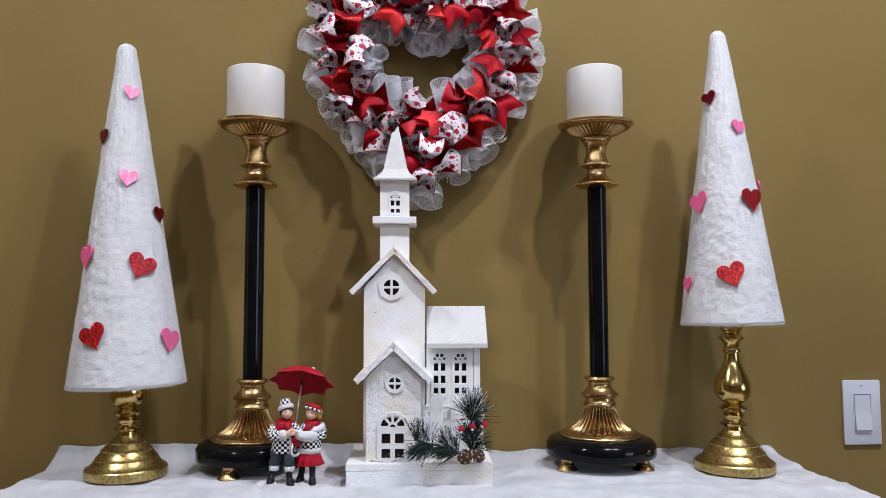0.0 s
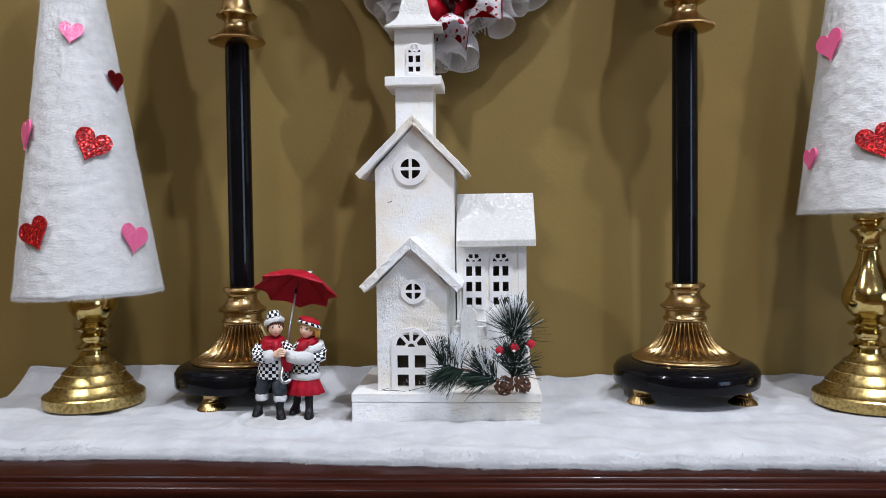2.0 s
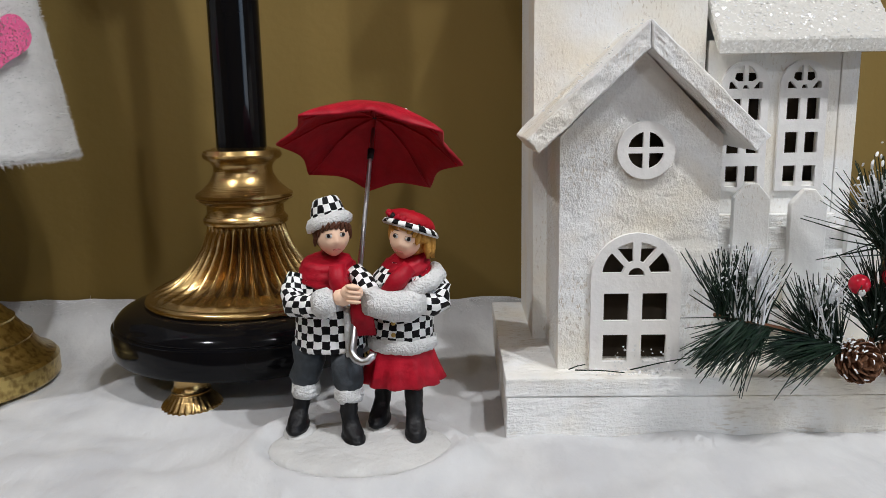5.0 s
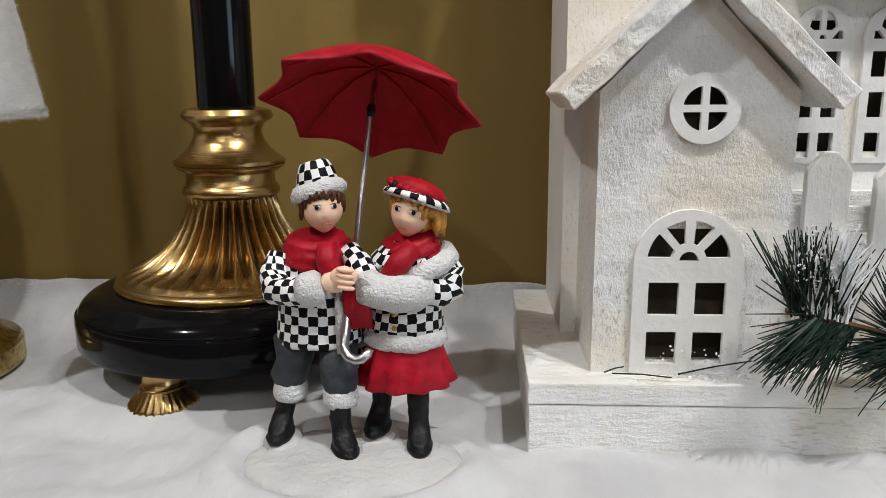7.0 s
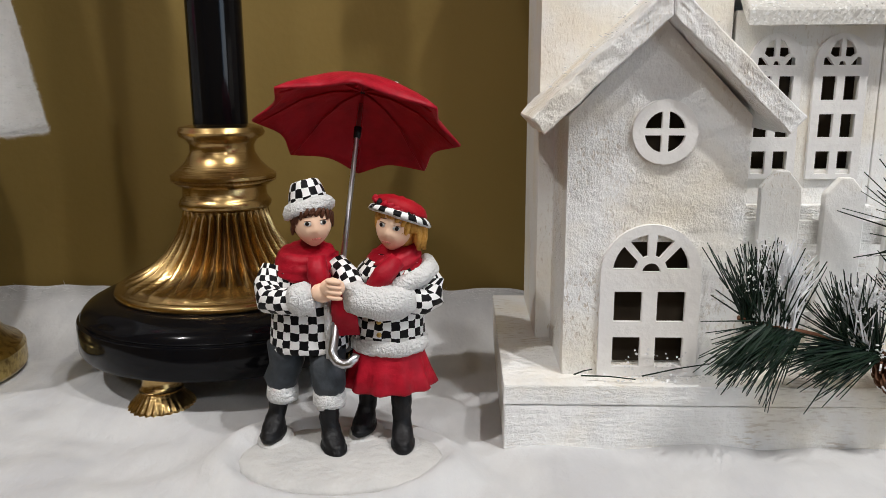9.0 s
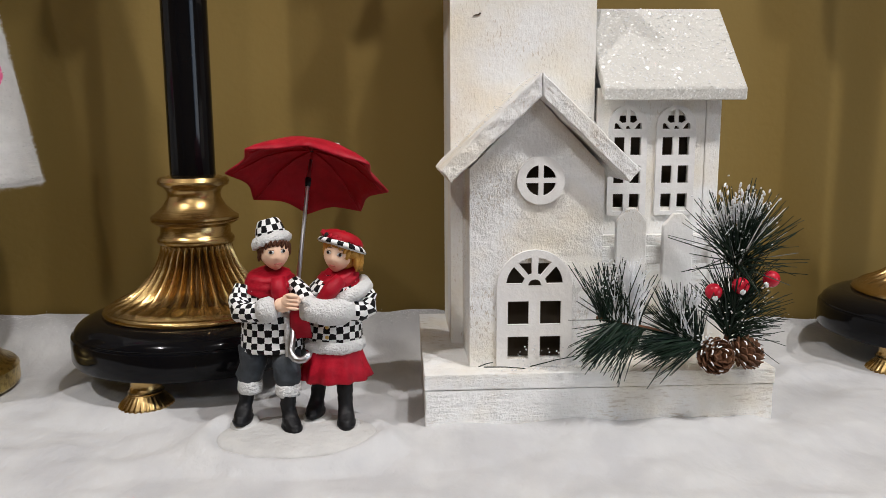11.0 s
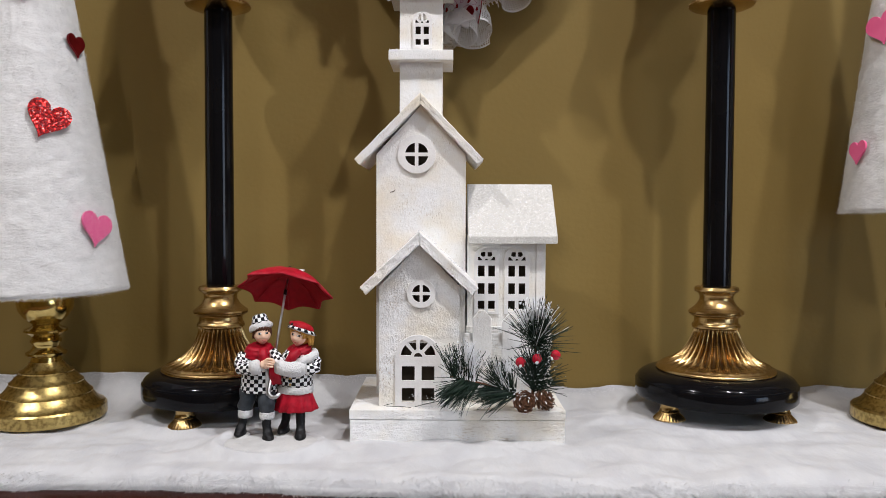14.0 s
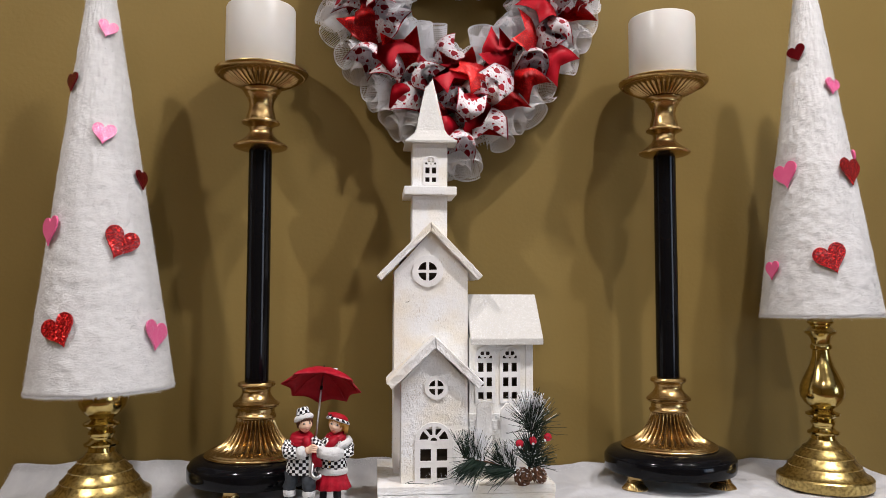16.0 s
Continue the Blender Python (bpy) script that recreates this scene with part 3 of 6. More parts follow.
def heart_bm(size, depth):
    pts = []
    for i in range(48):
        t = 2 * math.pi * i / 48
        pts.append((16 * math.sin(t) ** 3 / 34 * size, (13 * math.cos(t) - 5 * math.cos(2 * t) - 2 * math.cos(3 * t) - math.cos(4 * t) + 2.2) / 32 * size))
    bm = plate(pts, [], depth)
    return bm


def cone_tree(x, y, z0, height, r0, r1, lean, leanf, hearts, seed):
    ob = base_at("cone_tree", x, y, z0, label="white plush cone tree with red and pink hearts, on brass", category="decorative tree", group="pair of plush cone trees")
    ob.matrix_world = pose(x, y, z0, leanf, lean, 0)
    rad = lambda z: (r0 + (r1 - r0) * z / height) * (1.0 if z < height - 0.012 else math.sqrt(max(0.02, 1 - ((z - height + 0.012) / 0.0125) ** 2)))
    bm = bmesh.new()
    rings = []
    NS, NZ = 160, 190
    for j in range(NZ + 1):
        z = height * j / NZ
        ring = []
        for i in range(NS):
            t = 2 * math.pi * i / NS
            c = Vector((math.cos(t), math.sin(t), 0))
            r = rad(z) + 0.0012 * noise.noise((c.x * 2.2 + seed, c.y * 2.2, z * 22)) + 0.0012 * noise.noise((c.x * 6 + seed, c.y * 6, z * 75)) + 0.0009 * noise.noise((c.x * 14 + seed, c.y * 14, z * 190))
            if j == 0:
                r -= 0.004
            ring.append(bm.verts.new((r * c.x, r * c.y, z + (0.002 * noise.noise((c.x * 5, c.y * 5, seed)) if j < 2 else 0))))
        rings.append(ring)
    for a, b in zip(rings, rings[1:]):
        for i in range(NS):
            bm.faces.new((a[i], a[(i + 1) % NS], b[(i + 1) % NS], b[i]))
    bm.faces.new(rings[0])
    bm.faces.new(rings[-1])
    part("cone", bm, FURCREAM, ob, smooth=180)
    n = 90000
    s = np.random.rand(n)
    zz = height * (1 - np.sqrt(s * (1 - (r1 / r0) ** 2) + (r1 / r0) ** 2)) / (1 - r1 / r0)
    th = np.random.uniform(0, 2 * math.pi, n)
    rr = np.array([rad(q) for q in zz]) - 0.001
    out = np.stack([np.cos(th), np.sin(th), np.full(n, 0.18)], axis=1)
    roots = np.stack([rr * np.cos(th), rr * np.sin(th), zz], axis=1)
    comb = np.array([noise.noise_vector((q[0] * 28, q[1] * 28, q[2] * 28 + seed)) for q in roots[::6]]).repeat(6, axis=0)[:n]
    d = out * 0.8 + comb * 1.0 + np.random.normal(scale=0.32, size=(n, 3)) + np.array([0, 0, -0.10])
    d /= np.linalg.norm(d, axis=1)[:, None]
    blades("plush_nap", roots, d, np.random.uniform(0.0018, 0.0040, n), np.random.uniform(0.0002, 0.0005, n), CREAMHAIR, ob, shade=out / np.linalg.norm(out, axis=1)[:, None])
    n = 5000
    th = np.random.uniform(0, 2 * math.pi, n)
    out = np.stack([np.cos(th), np.sin(th), np.zeros(n)], axis=1)
    d = out * 0.7 + np.random.normal(scale=0.35, size=(n, 3)) + np.array([0, 0, -0.55])
    d /= np.linalg.norm(d, axis=1)[:, None]
    blades("hem_hair", out * (r0 - 0.0025) + np.array([0, 0, 1.0]) * np.random.uniform(0.0, 0.004, n)[:, None], d, np.random.uniform(0.002, 0.0055, n), np.random.uniform(0.0003, 0.0006, n), CREAMHAIR, ob, shade=out)
    for angle, z, size, roll, material, words in hearts:
        t = radians(angle - 90)
        hb = part("heart", heart_bm(size, 0.0022), material, ob, words)
        slope = math.degrees(math.atan2(r0 - r1, height))
        r = rad(z) + 0.0026
        hb.matrix_local = Matrix.Translation((r * math.cos(t), r * math.sin(t), z)) @ pose(0, 0, 0, 0, 0, angle) @ pose(0, 0, 0, -slope, 0, 0) @ pose(0, 0, 0, 0, roll, 0)
    return ob


RG, PG, PF, DR = (REDGLIT, "red glitter foam heart"), (PINKGLIT, "pink glitter foam heart"), (PINK, "plain pink foam heart"), (DARKRED, "dark red foil heart")
brass_stand(-0.465, -0.108)
brass_stand(0.493, -0.125)
cone_tree(-0.467, -0.108, 1.240, 0.543, 0.0875, 0.0125, -1.6, 0, [
    (32, 0.456, 0.026, 16, *PG), (-46, 0.387, 0.027, 0, *DR), (21, 0.317, 0.030, 8, *PG), (78, 0.264, 0.028, 4, *DR),
    (36, 0.180, 0.045, 26, *RG), (-46, 0.198, 0.040, -4, *PF), (-16, 0.077, 0.044, -24, *RG), (67, 0.067, 0.041, 16, *PG), (160, 0.25, 0.03, 0, *PF)], 1.7)
cone_tree(0.494, -0.125, 1.332, 0.484, 0.0785, 0.0105, -1.2, 0, [
    (-60, 0.366, 0.027, -16, *DR), (16, 0.314, 0.026, 12, *PG), (-72, 0.194, 0.040, -14, *PF), (22, 0.194, 0.042, 2, *RG), (78, 0.217, 0.030, 0, *PF),
    (-20, 0.076, 0.044, -18, *RG), (-84, 0.064, 0.028, -4, *PF), (170, 0.2, 0.03, 0, *PF)], 6.3)

# ---- light switch ----
switch = base_at("light_switch", 0.7815, -0.0, 1.170, label="white plastic rocker light switch with a flat cover plate", category="light switch")
bm = box(-0.0345, 0.0345, -0.006, 0.0, -0.057, 0.057, 0.0028)
part("cover_plate", bm, PLASTIC, switch, smooth=40)
frame_part = part("rocker_frame", plate(rect(-0.0168, 0.0168, -0.0338, 0.0338), [rect(-0.0152, 0.0152, -0.0322, 0.0322)], 0.0012, back=-0.0061), PLASTIC, switch)
# dark sheet drawn as the recess shadow round the rocker
part("rocker_gap_shade", plate(rect(-0.0151, 0.0151, -0.0321, 0.0321), [], 0.0003, back=-0.0061), DARKIN, frame_part, "thin dark sheet painted for the shade in the gap round the rocker")
bm = bmesh.new()
pr = [(-0.0060, 0.0318), (-0.0072, 0.0315), (-0.0078, 0.002), (-0.0108, -0.0312), (-0.0100, -0.0318), (-0.0060, -0.0318)]
a = [bm.verts.new((-0.0143, y, z * 0.985)) for y, z in pr]
b = [bm.verts.new((0.0143, y, z * 0.985)) for y, z in pr]
for i in range(len(pr)):
    bm.faces.new((a[i], a[(i + 1) % len(pr)], b[(i + 1) % len(pr)], b[i]))
bm.faces.new(a)
bm.faces.new(b)
part("rocker", bm, PLASTIC, frame_part)
for z in (0.0485, -0.0485):
    bm = bmesh.new()
    for sx in (-1, 1):
        pts = [(0.0030 * math.cos(t), 0.0030 * math.sin(t)) for t in [radians(-84 + 168 * i / 10) for i in range(11)]]
        plate([(sx * px, pz) for px, pz in pts], [], 0.0012, bm=bm, back=-0.0060)
    s = part("screw", bm, PLASTIC, switch, "slotted screw head")
    s.location.z = z
    s.rotation_euler.y = radians(35 if z > 0 else -8)

# ---- white wooden church ----
CX, CY, CZ = -0.0135, -0.1195, 1.0985
church = base_at("toy_church", CX + 0.0024, CY, CZ, -1.2, label="whitewashed wooden toy church with a steeple, on white fur", category="toy church")


def cpart(name, bm, material, label="", parent=None, smooth=False):
    for v in bm.verts:
        v.co -= Vector((CX, CY, CZ))
    return part(name, bm, material, parent or church, label, smooth)


def rough_box(x0, x1, y0, y1, z0, z1, bevel=0.0007):
    return box(x0, x1, y0, y1, z0, z1, bevel, cuts=3, wobble=0.0004)


cpart("base_board", rough_box(-0.121, 0.094, -0.198, -0.041, CZ, 1.1208), SAWNWOOD)
cpart("base_top", rough_box(-0.1215, 0.0945, -0.1985, -0.0405, 1.1212, 1.131), SAWNWOOD)


def gable(x0, x1, z0, eave, apex):
    return [(x0, z0), (x1, z0), (x1, eave), ((x0 + x1) / 2, apex), (x0, eave)]


def circle(cx, cz, r, n=28):
    return [(cx + r * math.cos(2 * math.pi * i / n), cz + r * math.sin(2 * math.pi * i / n)) for i in range(n)]


def quadrants(cx, cz, r, bar):
    out = []
    for sx, sz in ((1, 1), (-1, 1), (-1, -1), (1, -1)):
        a = math.degrees(math.asin(bar / r))
        pts = [(bar, bar)] + [(r * math.cos(radians(q)), r * math.sin(radians(q))) for q in [a + (90 - 2 * a) * i / 6 for i in range(7)]]
        out.append([(cx + sx * px, cz + sz * pz) for px, pz in pts])
    return out


def hollow(x0, x1, yf, yb, z0, eave, apex, holes, thick=0.006):
    """Gabled shell: front board with openings, back board and two sides."""
    bm = plate(gable(x0, x1, z0, eave, apex), holes, thick, back=yf + thick)
    plate(gable(x0, x1, z0, eave, apex), [], thick, bm=bm, back=yb)
    box(x0, x0 + thick, yf + thick, yb - thick, z0, eave, bm=bm)
    box(x1 - thick, x1, yf + thick, yb - thick, z0, eave, bm=bm)
    return bm


def roof_board(cx, apex, run, rise, yf, yb, thick, sign):
    """One slope of a gable roof; (run, rise) go from the ridge to the eave along the underside."""
    n = math.hypot(run, rise)
    nx, nz = rise / n, run / n
    pts = [(0.0, 0.0), (run, -rise), (run + nx * thick, -rise + nz * thick), (0.0, thick * n / run)]
    pts = [(cx + sign * (px + 0.0002), apex + pz) for px, pz in pts]
    bm = bmesh.new()
    front, rear = [bm.verts.new((x, yf, z)) for x, z in pts], [bm.verts.new((x, yb, z)) for x, z in pts]
    bm.faces.new(front)
    bm.faces.new(rear[::-1])
    for i in range(4):
        bm.faces.new((front[i], rear[i], rear[(i + 1) % 4], front[(i + 1) % 4]))
    bmesh.ops.bevel(bm, geom=bm.edges[:], offset=0.0006, segments=1, affect="EDGES")
    bmesh.ops.subdivide_edges(bm, edges=[e for e in bm.edges if e.calc_length() > 0.004], cuts=14, use_grid_fill=True)
    for v in bm.verts:
        v.co += Vector(noise.noise_vector(v.co * 150)) * 0.0008 + Vector(noise.noise_vector(v.co * 480)) * 0.0003
    return bm


# tower
tower = cpart("tower", hollow(-0.101, -0.0045, -0.128, -0.045, 1.131, 1.391, 1.4435, [circle(-0.0575, 1.391, 0.0165)]), WHITEWOOD)
for s in (-1, 1):
    cpart("tower_roof", roof_board(-0.0535, 1.4435, 0.0615 if s > 0 else 0.0640, 0.0640 if s > 0 else 0.0645, -0.139, -0.043, 0.0085, s), ROUGHWOOD, "rough whitewashed roof board")
cpart("round_window", plate(circle(-0.0575, 1.391, 0.0205, 40), quadrants(-0.0575, 1.391, 0.0125, 0.0019), 0.0026, back=-0.128), WHITEPAINT, "round white fretwork window with four panes", tower)

# dark sliver laid on the tower front for a small nick
cpart("nick_mark", tube([(-0.0862, -0.1283, 1.3500), (-0.0845, -0.1284, 1.3508), (-0.0826, -0.1285, 1.3510), (-0.0812, -0.1284, 1.3522)], 0.0003, 0.0006, segs=6), DARKIN, "small dark nick in the wood", tower)

# belfry and spire
BX, BY = -0.0535, -0.087
cpart("belfry_foot", rough_box(BX - 0.0235, BX + 0.0235, BY - 0.0235, BY + 0.0235, 1.425, 1.493), WHITEWOOD)
cpart("belfry_ledge", rough_box(BX - 0.0350, BX + 0.0350, BY - 0.035, BY + 0.035, 1.4932, 1.5045, 0.0012), WHITEWOOD)
belfry = cpart("belfry", hollow(BX - 0.0235, BX + 0.0235, BY - 0.0235, BY + 0.0235, 1.5047, 1.5638, 1.564, [rect(BX - 0.008, BX + 0.0085, 1.512, 1.540)], 0.004), WHITEWOOD)
bm = bmesh.new()
rings = []
for hw, z in ((0.0348, 1.5640), (0.0350, 1.5665), (0.0295, 1.5705), (0.0235, 1.5765), (0.0195, 1.5835), (0.0008, 1.6740)):
    rings.append([bm.verts.new((BX + 0.001 + sx * hw, BY + sy * hw, z)) for sx, sy in ((-1, -1), (1, -1), (1, 1), (-1, 1))])
for a, b in zip(rings, rings[1:]):
    for i in range(4):
        bm.faces.new((a[i], a[(i + 1) % 4], b[(i + 1) % 4], b[i]))
bm.faces.new(rings[0])
bm.faces.new(rings[-1])
cpart("spire", bm, SNOWROOF, "pointed spire dusted with white glitter")


def fretwork(x0, x1, z0, z1, rows, depth, y, fan):
    """An arched window board with square panes and a fan of small cut-outs in its head."""
    w, cx = x1 - x0, (x0 + x1) / 2
    holes = []
    r = w / 2
    spring = z1 - r
    wide, tall = (0.355, 0.66) if fan == "door" else (0.345, 0.62)
    step = (spring - z0 - w * 0.12) / rows
    for i in range(rows):
        zb = z0 + w * 0.10 + i * step
        for s in (-1, 1):
            a, b = sorted((cx + s * w * 0.075, cx + s * w * wide))
            holes.append(rect(a, b, zb, zb + step * tall))
    if fan == "door":
        holes.append(arc(cx, spring + w * 0.02, w * 0.09, 0, 180, 8))
        for a0, a1 in ((5, 43), (55, 83), (97, 125), (137, 175)):
            o = arc(cx, spring + w * 0.02, r * 0.76, a0, a1, 6)
            q = arc(cx, spring + w * 0.02, r * 0.33, a1 - 6, a0 + 6, 1)
            holes.append(o + q)
    else:
        up = lambda x, z: (cx + x * w, spring + z * r)
        for s in (-1, 1):
            holes.append([up(s * 0.045, 0.16), up(s * 0.045, 0.80), up(s * 0.14, 0.70), up(s * 0.22, 0.46), up(s * 0.24, 0.26), up(s * 0.16, 0.14)])
            holes.append([up(s * 0.16, -0.16), up(s * 0.355, -0.16), up(s * 0.345, 0.10), up(s * 0.28, 0.14)])
        holes.append([up(-0.065, -0.16), up(0.065, -0.16), up(0.04, -0.02), up(-0.04, -0.02)])
    return plate(arched(x0, x1, z0, z1), holes, depth, back=y)


cpart("belfry_window", fretwork(BX - 0.0095, BX + 0.0115, 1.5075, 1.5475, 2, 0.002, BY - 0.0235, "window"), WHITEPAINT, "small arched fretwork window", belfry)

# porch
porch = cpart("porch", hollow(-0.093, -0.0115, -0.184, -0.1282, 1.131, 1.2535, 1.2955, [circle(-0.0503, 1.2465, 0.0118), rect(-0.0715, -0.0345, 1.136, 1.196)]), ROUGHWOOD)
for s in (-1, 1):
    cpart("porch_roof", roof_board(-0.0522, 1.2955, 0.0525, 0.0495, -0.197, -0.1284, 0.0098, s), ROUGHWOOD, "rough whitewashed roof board")
cpart("round_window", plate(circle(-0.0503, 1.2465, 0.0145, 36), quadrants(-0.0503, 1.2465, 0.0092, 0.0015), 0.0024, back=-0.184), WHITEPAINT, "round white fretwork window with four panes", porch)
cpart("door", fretwork(-0.0765, -0.0300, 1.1312, 1.2045, 2, 0.0024, -0.184, "door"), WHITEPAINT, "arched white fretwork door", porch)

# wing
bm = plate(rect(-0.0026, 0.0715, 1.131, 1.304), [rect(0.0085, 0.0285, 1.224, 1.286), rect(0.0415, 0.0615, 1.224, 1.286)], 0.005, back=-0.123)
plate(rect(-0.0043, 0.082, 1.131, 1.304), [], 0.005, bm=bm, back=-0.045)
box(0.077, 0.082, -0.123, -0.0505, 1.131, 1.304, bm=bm)
wing = cpart("wing", bm, WHITEWOOD)
cpart("corner_post", rough_box(0.0720, 0.0822, -0.1285, -0.1232, 1.131, 1.300), WHITEWOOD)
for x0, x1 in ((0.0050, 0.0315), (0.0378, 0.0645)):
    cpart("arched_window", fretwork(x0, x1, 1.2190, 1.2925, 3, 0.0022, -0.128, "window"), WHITEPAINT, "tall arched white fretwork window", wing)
bm = bmesh.new()
pr = [(-0.1425, 1.2950), (-0.1425, 1.3035), (-0.0905, 1.3615), (-0.0400, 1.3090), (-0.0445, 1.3035), (-0.0905, 1.3500)]
a = [bm.verts.new((-0.0022, y, z)) for y, z in pr]
b = [bm.verts.new((0.0932, y, z)) for y, z in pr]
for i in range(6):
    bm.faces.new((a[i], a[(i + 1) % 6], b[(i + 1) % 6], b[i]))
bm.faces.new(a)
bm.faces.new(b)
bmesh.ops.bevel(bm, geom=bm.edges[:], offset=0.0008, segments=1, affect="EDGES")
cpart("wing_roof", bm, SNOWROOF, "sloping roof thick with white glitter")
cpart("step", rough_box(-0.004, 0.0718, -0.137, -0.1284, 1.131, 1.150), SAWNWOOD)
cpart("sill", rough_box(-0.004, 0.0718, -0.1345, -0.1284, 1.152, 1.206), SAWNWOOD)
for x0, top in ((0.0025, 1.2270), (0.0330, 1.2235), (0.0640, 1.2150)):
    bm = plate([(x0, 1.131), (x0 + 0.0195, 1.131), (x0 + 0.0195, top - 0.008), (x0 + 0.0125, top), (x0 + 0.007, top), (x0, top - 0.008)], [], 0.0045, back=-0.160)
    bmesh.ops.bevel(bm, geom=bm.edges[:], offset=0.0005, segments=1, affect="EDGES")
    cpart("picket", bm, WHITEWOOD, "pointed whitewashed fence picket")
for z in (1.150, 1.196):
    cpart("fence_rail", rough_box(-0.006, 0.086, -0.1598, -0.156, z - 0.006, z + 0.006), SAWNWOOD)
# dark sheets behind the cut-outs, painted for the shade inside
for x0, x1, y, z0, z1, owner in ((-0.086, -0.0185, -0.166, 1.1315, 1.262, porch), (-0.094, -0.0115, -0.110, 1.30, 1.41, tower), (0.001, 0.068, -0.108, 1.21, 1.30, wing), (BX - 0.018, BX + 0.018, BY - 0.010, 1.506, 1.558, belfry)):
    cpart("inner_shade_board", plate(rect(x0, x1, z0, z1), [], 0.003, back=y), DARKIN, "dark board painted for the shade inside", owner)
# flakes of glitter on the roofs, ledge and doorstep
flakes = bmesh.new()


def strew(n, x0, x1, place):
    for _ in range(n):
        x, k = random.uniform(x0, x1), random.random()
        c, up = place(x, k)
        r = random.uniform(0.0003, 0.0008)
        m = Matrix.Translation(c) @ up.to_track_quat("Z", "Y").to_matrix().to_4x4() @ pose(0, 0, 0, random.uniform(-25, 25), random.uniform(-25, 25), random.uniform(0, 360))
        vs = [flakes.verts.new(m @ Vector((r * math.cos(q), r * math.sin(q), 0.0002))) for q in (0, 1.05, 2.1, 3.14, 4.2, 5.24)]
        flakes.faces.new(vs)


strew(700, -0.001, 0.0925, lambda x, k: (Vector((x, -0.1418 + k * 0.0505, 1.3044 + k * 0.0566)), Vector((0, -0.72, 0.70))))
strew(70, -0.088, -0.019, lambda x, k: (Vector((x, BY - 0.035 + 0.012 * k, 1.5052)), Vector((0, -0.2, 1))))
strew(90, -0.075, -0.022, lambda x, k: (Vector((x, -0.186 - 0.011 * k, 1.1320)), Vector((0, -0.2, 1))))
strew(45, -0.064, -0.034, lambda x, k: (Vector((x, -0.1870 - 0.002 * (1 - k), 1.132 + 0.013 * k * k)), Vector((0, -1, 0.2))))
strew(160, -0.012, 0.012, lambda x, k: (Vector((BX + 0.001 + x * (1 - k), BY - 0.0196 * (1 - k) - 0.0006, 1.584 + 0.088 * k)), Vector((0, -1, 0.2))))
strew(220, -0.100, -0.004, lambda x, k: (Vector((x, -0.1975 + 0.068 * k, 1.3102 - abs(x + 0.0522) * 0.94 + 0.0005)), Vector((0, -0.1, 1))))
gl = cpart("glitter", flakes, mat("iridescent_flakes", (0.86, 0.86, 0.86), 0.2, 0.2), "loose white glitter flakes")
tagged(gl, kind="stuff")

# ---- pine sprig on the church ----
PINE = mat("dark_pine_needles", (0.007, 0.016, 0.010), 0.45, second=(0.014, 0.032, 0.018), scale=150)
FROST = mat("snow_frosting", (0.82, 0.83, 0.85), 0.8, second=(0.88, 0.89, 0.90), scale=200)
TWIG = mat("brown_twig", (0.10, 0.042, 0.022), 0.8, second=(0.16, 0.07, 0.035), scale=200, bump=0.5, bump_scale=600)
BERRY = mat("red_berry", (0.52, 0.012, 0.030), 0.2, second=(0.60, 0.02, 0.045), scale=150, coat=0.4)
CONE = mat("pine_cone_scale", (0.085, 0.038, 0.02), 0.6, second=(0.24, 0.12, 0.065), scale=260, bump=0.3, bump_scale=700)
ORG = Vector((CX, CY, CZ))


stem = tube([(0.060, -0.199, 1.134), (0.062, -0.203, 1.160), (0.0635, -0.2045, 1.196), (0.0625, -0.203, 1.212)], 0.0017, 0.0011)
tube([(0.056, -0.200, 1.143), (0.038, -0.206, 1.152), (0.012, -0.209, 1.160), (-0.021, -0.211, 1.168)], 0.0018, 0.0010, bm=stem)
sprig = cpart("pine_sprig", stem, TWIG, "frosted artificial pine sprig with red berries and two small cones", smooth=60)


def needles(name, n, start, end, aim, spread, long, material, width=0.0010, flat=0.55):
    """Needles from the twig between start and end, fanned about aim."""
    k = np.random.rand(n)[:, None]
    roots = np.array(start) * (1 - k) + np.array(end) * k - np.array(ORG)
    roots += np.random.normal(scale=0.0006, size=(n, 3))
    d = np.array(aim) / np.linalg.norm(aim) + np.random.normal(scale=1.0, size=(n, 3)) * np.array([spread, spread * flat, spread])
    d /= np.linalg.norm(d, axis=1)[:, None]
    slim = np.random.uniform(0.8, 1.2, n) * width / 2
    tips = roots + d * (np.random.uniform(0.5, 1.12, n) * long)[:, None]
    u = np.cross(d, np.random.normal(size=(n, 3)))
    u /= np.linalg.norm(u, axis=1)[:, None]
    w = np.cross(d, u)
    ring = [u * math.cos(q) + w * math.sin(q) for q in (0.0, 2.094, 4.189)]
    co = np.stack([roots + r * slim[:, None] for r in ring] + [tips + r * slim[:, None] * 0.45 for r in ring], axis=1).reshape(-1, 3)
    faces = [tuple(6 * i + k for k in f) for i in range(n) for f in ((0, 1, 4, 3), (1, 2, 5, 4), (2, 0, 3, 5), (3, 4, 5))]
    me = bpy.data.meshes.new(name)
    me.from_pydata(co.tolist(), [], faces)
    me.materials.append(material)
    ob = new(name, me)
    ob.parent = sprig
    tagged(ob, kind="stuff")


